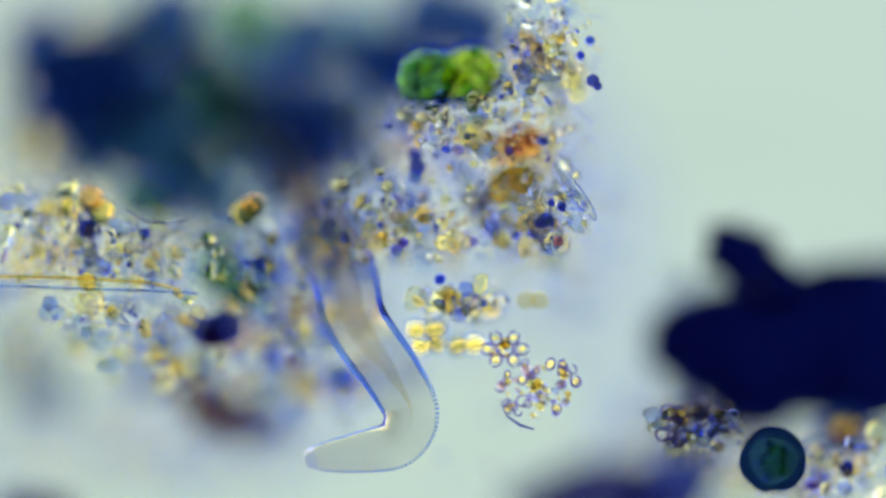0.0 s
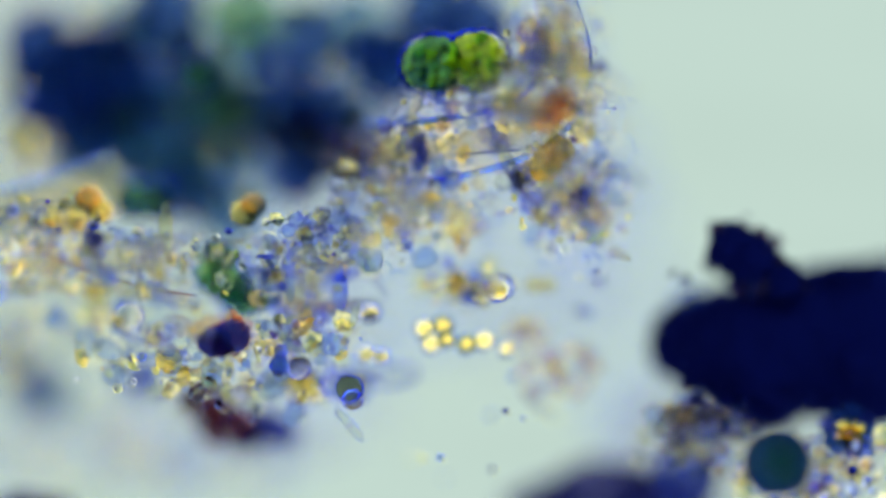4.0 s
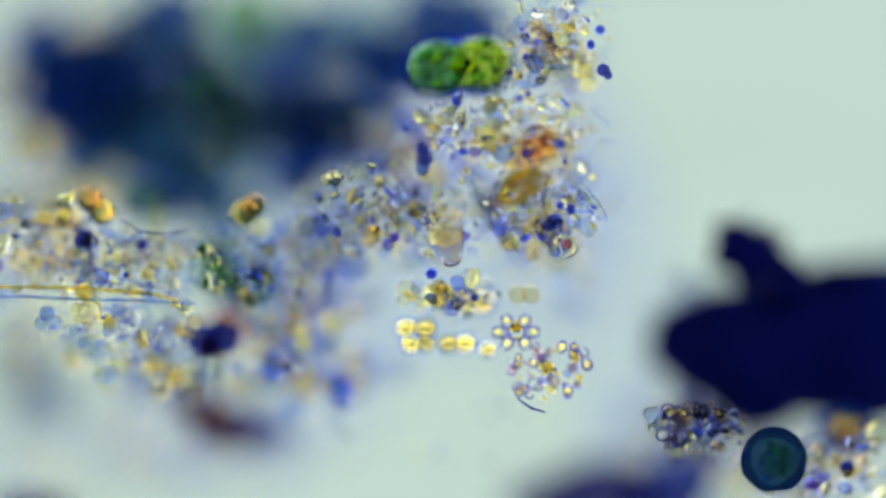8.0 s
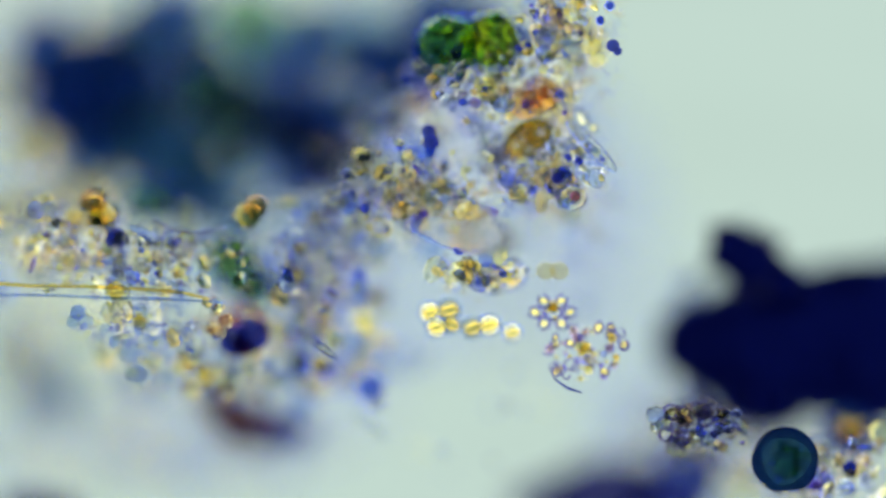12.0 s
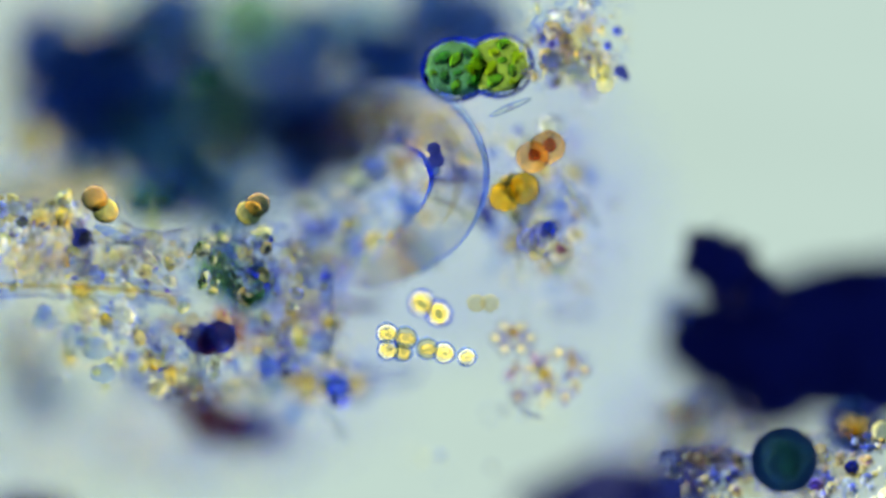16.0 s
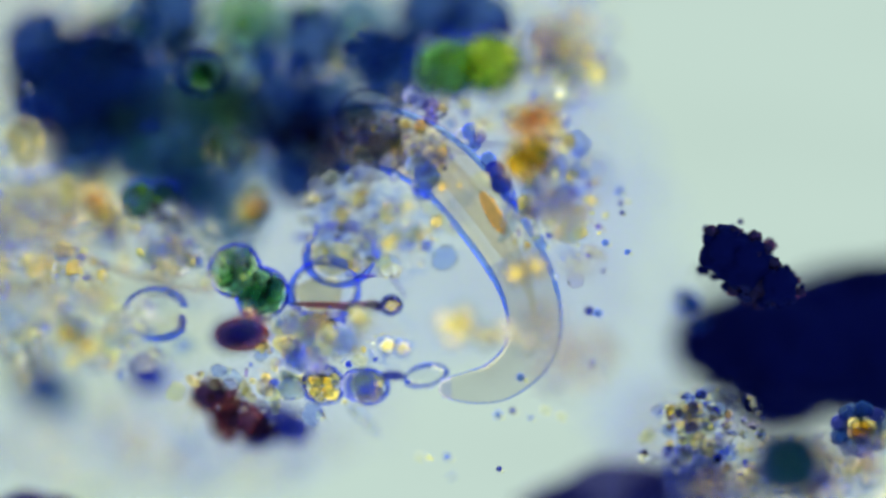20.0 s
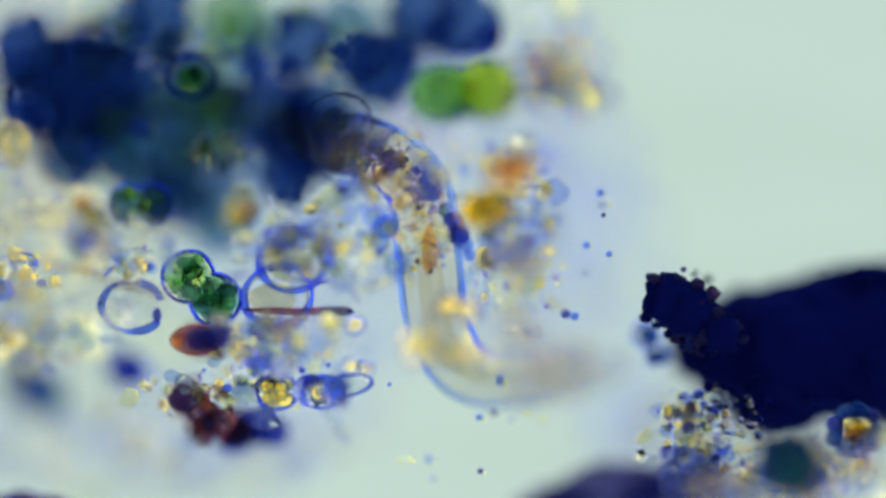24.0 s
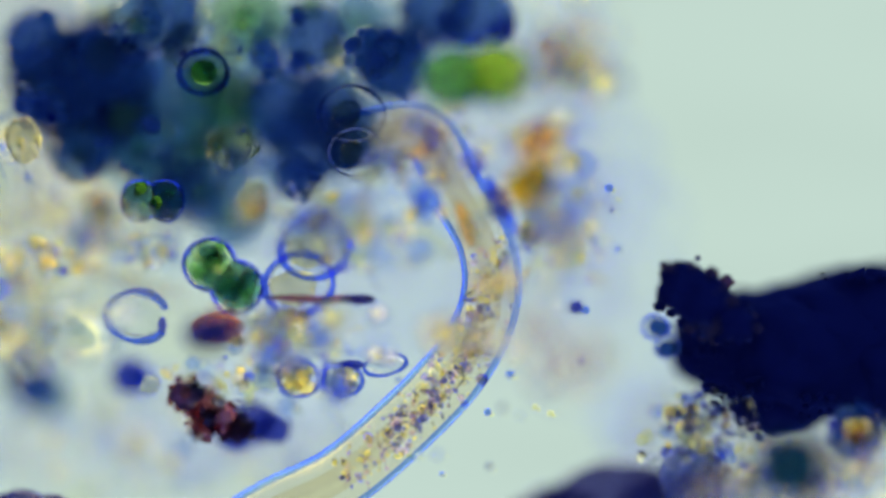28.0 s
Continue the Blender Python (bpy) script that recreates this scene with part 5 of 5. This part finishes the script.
WORM_E = [(11, .95, 1155, 460, 1110, 395, 1000, 365, 850, 345, 700, 305, 600, 270), (11.5, .92, 1150, 450, 1080, 400, 950, 370, 800, 330, 640, 280), (12, .66, 900, 430, 800, 390, 700, 325, 600, 285),
          (12.2, .60, 860, 565, 940, 500, 945, 400, 880, 305, 740, 235, 600, 230), (12.5, .38, 810, 600, 862, 530, 890, 450, 880, 370, 825, 280, 720, 225),
          (13.5, .5, 760, 600, 800, 500, 820, 400, 780, 300, 680, 240), (14.5, .58, 765, 540, 790, 460, 795, 380, 762, 300, 675, 240)]
WORM_F = [(15, .58, 730, 550, 778, 470, 797, 380, 768, 300, 680, 240), (16, .62, 640, 500, 725, 445, 790, 385, 812, 300, 765, 222, 660, 200),
          (16.5, .54, 700, 590, 735, 460, 745, 360, 730, 275, 640, 230), (17, .46, 960, 560, 840, 540, 745, 490, 715, 400, 732, 295, 640, 240),
          (17.5, .55, 1184, 430, 1040, 520, 900, 560, 790, 500, 732, 400, 740, 300, 640, 240), (18, .45, 1150, 625, 1010, 560, 890, 525, 800, 430, 742, 320, 640, 250)]
WORM_G = [(18.5, .46, 1080, 560, 960, 540, 850, 490, 765, 400, 695, 295), (19, .45, 895, 745, 985, 640, 1010, 550, 930, 475, 840, 395, 755, 310, 660, 260),
          (19.5, .33, 998, 805, 972, 650, 930, 520, 860, 400, 775, 285, 660, 240), (20, .29, 785, 688, 880, 675, 942, 610, 935, 510, 872, 400, 775, 290, 660, 240),
          (20.5, .33, 880, 655, 872, 560, 862, 450, 785, 310, 680, 250), (21, .30, 1305, 393, 1120, 490, 1010, 522, 905, 515, 805, 430, 745, 320, 650, 250)]
WORM_H = [(21.2, .30, 1390, 440, 1250, 450, 1100, 498, 950, 500, 830, 420, 750, 320, 650, 250), (21.5, .30, 1110, 700, 1075, 600, 960, 510, 850, 420, 768, 320, 660, 250),
          (22.5, .22, 820, 750, 910, 680, 945, 570, 890, 440, 800, 330, 680, 260), (23.5, .18, 730, 690, 825, 585, 888, 490, 882, 400, 810, 310, 690, 260),
          (23.8, .25, 1030, 640, 900, 680, 800, 640, 765, 540, 758, 420, 738, 305, 650, 250), (24, .28, 1110, 650, 950, 670, 830, 658, 775, 575, 758, 450, 735, 325, 640, 260)]
WORM_I = [(24.4, .28, 1165, 680, 1020, 668, 890, 640, 830, 560, 798, 440, 752, 300, 650, 250), (24.7, .28, 970, 845, 900, 710, 842, 560, 800, 430, 752, 300, 650, 250),
          (25, .26, 600, 935, 740, 905, 840, 865, 895, 775, 888, 660, 858, 540, 818, 420, 765, 305, 705, 215), (26, .25, 540, 915, 690, 885, 810, 825, 885, 745, 902, 640, 880, 540, 838, 420, 785, 310, 725, 215),
          (27, .20, 460, 890, 630, 872, 760, 846, 872, 776, 916, 660, 910, 550, 864, 430, 802, 315, 735, 220)]
WORM_J = [(27.4, .18, 380, 905, 540, 875, 660, 830, 780, 770, 868, 680, 898, 560, 868, 440, 808, 325, 740, 225), (28, .15, 120, 1110, 240, 1050, 360, 980, 480, 905, 600, 848, 722, 745, 818, 640, 866, 540, 862, 440, 808, 338, 742, 232)]
# seconds, and by how much the head is raised over the body
TIP = [(0, .05), (1, 0), (7, 0), (7.5, .2), (8, .15), (9, .15), (10, .2), (11, .05), (12, .45), (12.5, .3), (15, .35), (16, .35), (16.5, .3), (17, .3), (18, .35), (19, .4), (19.5, .12), (20, .02), (20.5, .3),
       (21, .08), (21.5, .15), (23.5, .2), (23.8, .3), (24, .5), (24.4, .6), (25, .9), (26, .95), (27, .7), (28, .12)]
TAIL = [(0, -.2, -420, 520, -270, 430, -120, 350, 20, 300), (1.1, .2, -420, 520, -270, 430, -120, 350, 20, 300), (1.4, .66, 20, 650, 80, 530, 170, 430, 300, 330),
        (2, .68, -40, 600, 60, 510, 180, 425, 300, 330), (3, .66, -80, 560, 50, 450, 170, 380, 290, 310), (3.5, .3, -180, 470, -50, 410, 100, 370, 240, 320),
        (5.5, -.1, -190, 420, -60, 385, 80, 365, 220, 320), (12, -.1, -190, 440, -60, 395, 80, 370, 220, 320), (12.5, .0, -120, 500, 20, 460, 140, 420, 260, 340),
        (15, -.1, -190, 420, -50, 375, 80, 345, 220, 320), (21, -.15, -200, 395, -50, 375, 80, 365, 220, 320),
        (23.5, -.3, -380, 395, -250, 350, -120, 290, 20, 220), (28, -.3, -380, 395, -250, 350, -120, 290, 20, 220)]


def smooth_line(pts, n):
    """n places STEP apart along a soft curve through pts."""
    p = np.array([pts[0]] + [list(x) for x in pts] + [pts[-1]], float)
    fine = []
    for i in range(1, len(p) - 2):
        a, b, c, d = p[i - 1:i + 3]
        for t in np.linspace(0, 1, 16, endpoint=False):
            fine.append(.5 * (2 * b + (c - a) * t + (2 * a - 5 * b + 4 * c - d) * t * t + (3 * b - a - 3 * c + d) * t ** 3))
    fine = np.array(fine + [p[-1]])
    s = np.concatenate([[0], np.cumsum(np.linalg.norm(np.diff(fine, axis=0), axis=1))])
    at = np.arange(n) * STEP
    return np.stack([np.interp(at, s, fine[:, k]) for k in range(3)], 1)


def worm_poses(shapes, n, hide, u_side):
    lines = []
    for t, z, *uv in shapes:
        pts = []
        tip = float(np.interp(t, [r[0] for r in TIP], [r[1] for r in TIP])) if u_side > 0 else 0
        last = max(len(uv) / 2 - 2, 1)
        for k in range(0, len(uv), 2):
            far = math.hypot(uv[k] - 500, uv[k + 1] - 230) if u_side > 0 else math.hypot(uv[k] - 340, uv[k + 1] - 290) + 40
            pts.append(tuple(spot(uv[k], uv[k + 1], tip * max(1 - k / 2 / last * 1.9, 0) + .12 + (z - .12) * min(max((far - 60) / (260 if u_side > 0 else 420), .1), 1), t)))
        pts += [tuple(spot(u, v, max(-.5, .0 - .16 * k))) for k, (u, v) in enumerate([h for h in hide if u_side * h[0] < u_side * uv[-2] - 60])]
        lines.append(smooth_line(pts, n))
    ts = [r[0] for r in shapes]
    times = sorted(set(ts) | {x * .5 for x in range(57)})
    rows = [[] for _ in range(n)]
    for t in times:
        j = min(max(int(np.searchsorted(ts, t, "right")) - 1, 0), len(ts) - 2)
        k = min(max((t - ts[j]) / (ts[j + 1] - ts[j]), 0), 1)
        k = k * k * (3 - 2 * k)
        line = lines[j] * (1 - k) + lines[j + 1] * k
        tan = np.gradient(line, axis=0)
        for i in range(n):
            d = Vector(tan[i])
            d = d.normalized() if d.length > 1e-6 else Vector((-1, 0, 0))
            side = Vector((0, 0, 1)).cross(d)
            side = side.normalized() if side.length > 1e-3 else Vector((1, 0, 0))
            m = Matrix((side, d.cross(side), d)).transposed().to_4x4()
            rows[i].append((t, Matrix.Translation(Vector(line[i])) @ m))
    return rows


build_setting()
build_clumps()
build_mass()
build_algae()
build_cells()
build_floc()
WORM, WORM_RINGS = build_worm("roundworm", "clear slender roundworm with a grainy yellowish gut", 345, (1.1, 2.15))
TAILER, TAIL_RINGS = build_worm("roundworm", "second pale roundworm partly under the clump", 102, None, .32)


def motions():
    for ob, leader, u, v, z, t0, share, sway in FOLLOW:
        walk(ob, follow_rows(leader, u, v, z, t0, share, sway))
    for rings, shapes, hide, u_side in ((WORM_RINGS, WORM_A + WORM_B + WORM_C + WORM_D + WORM_E + WORM_F + WORM_G + WORM_H + WORM_I + WORM_J, HIDE, 1), (TAIL_RINGS, TAIL, [(420, 275), (560, 240), (700, 200)], -1)):
        for ring, rows in zip(rings, worm_poses(shapes, len(rings), hide, u_side)):
            walk(ring, rows)


motions()
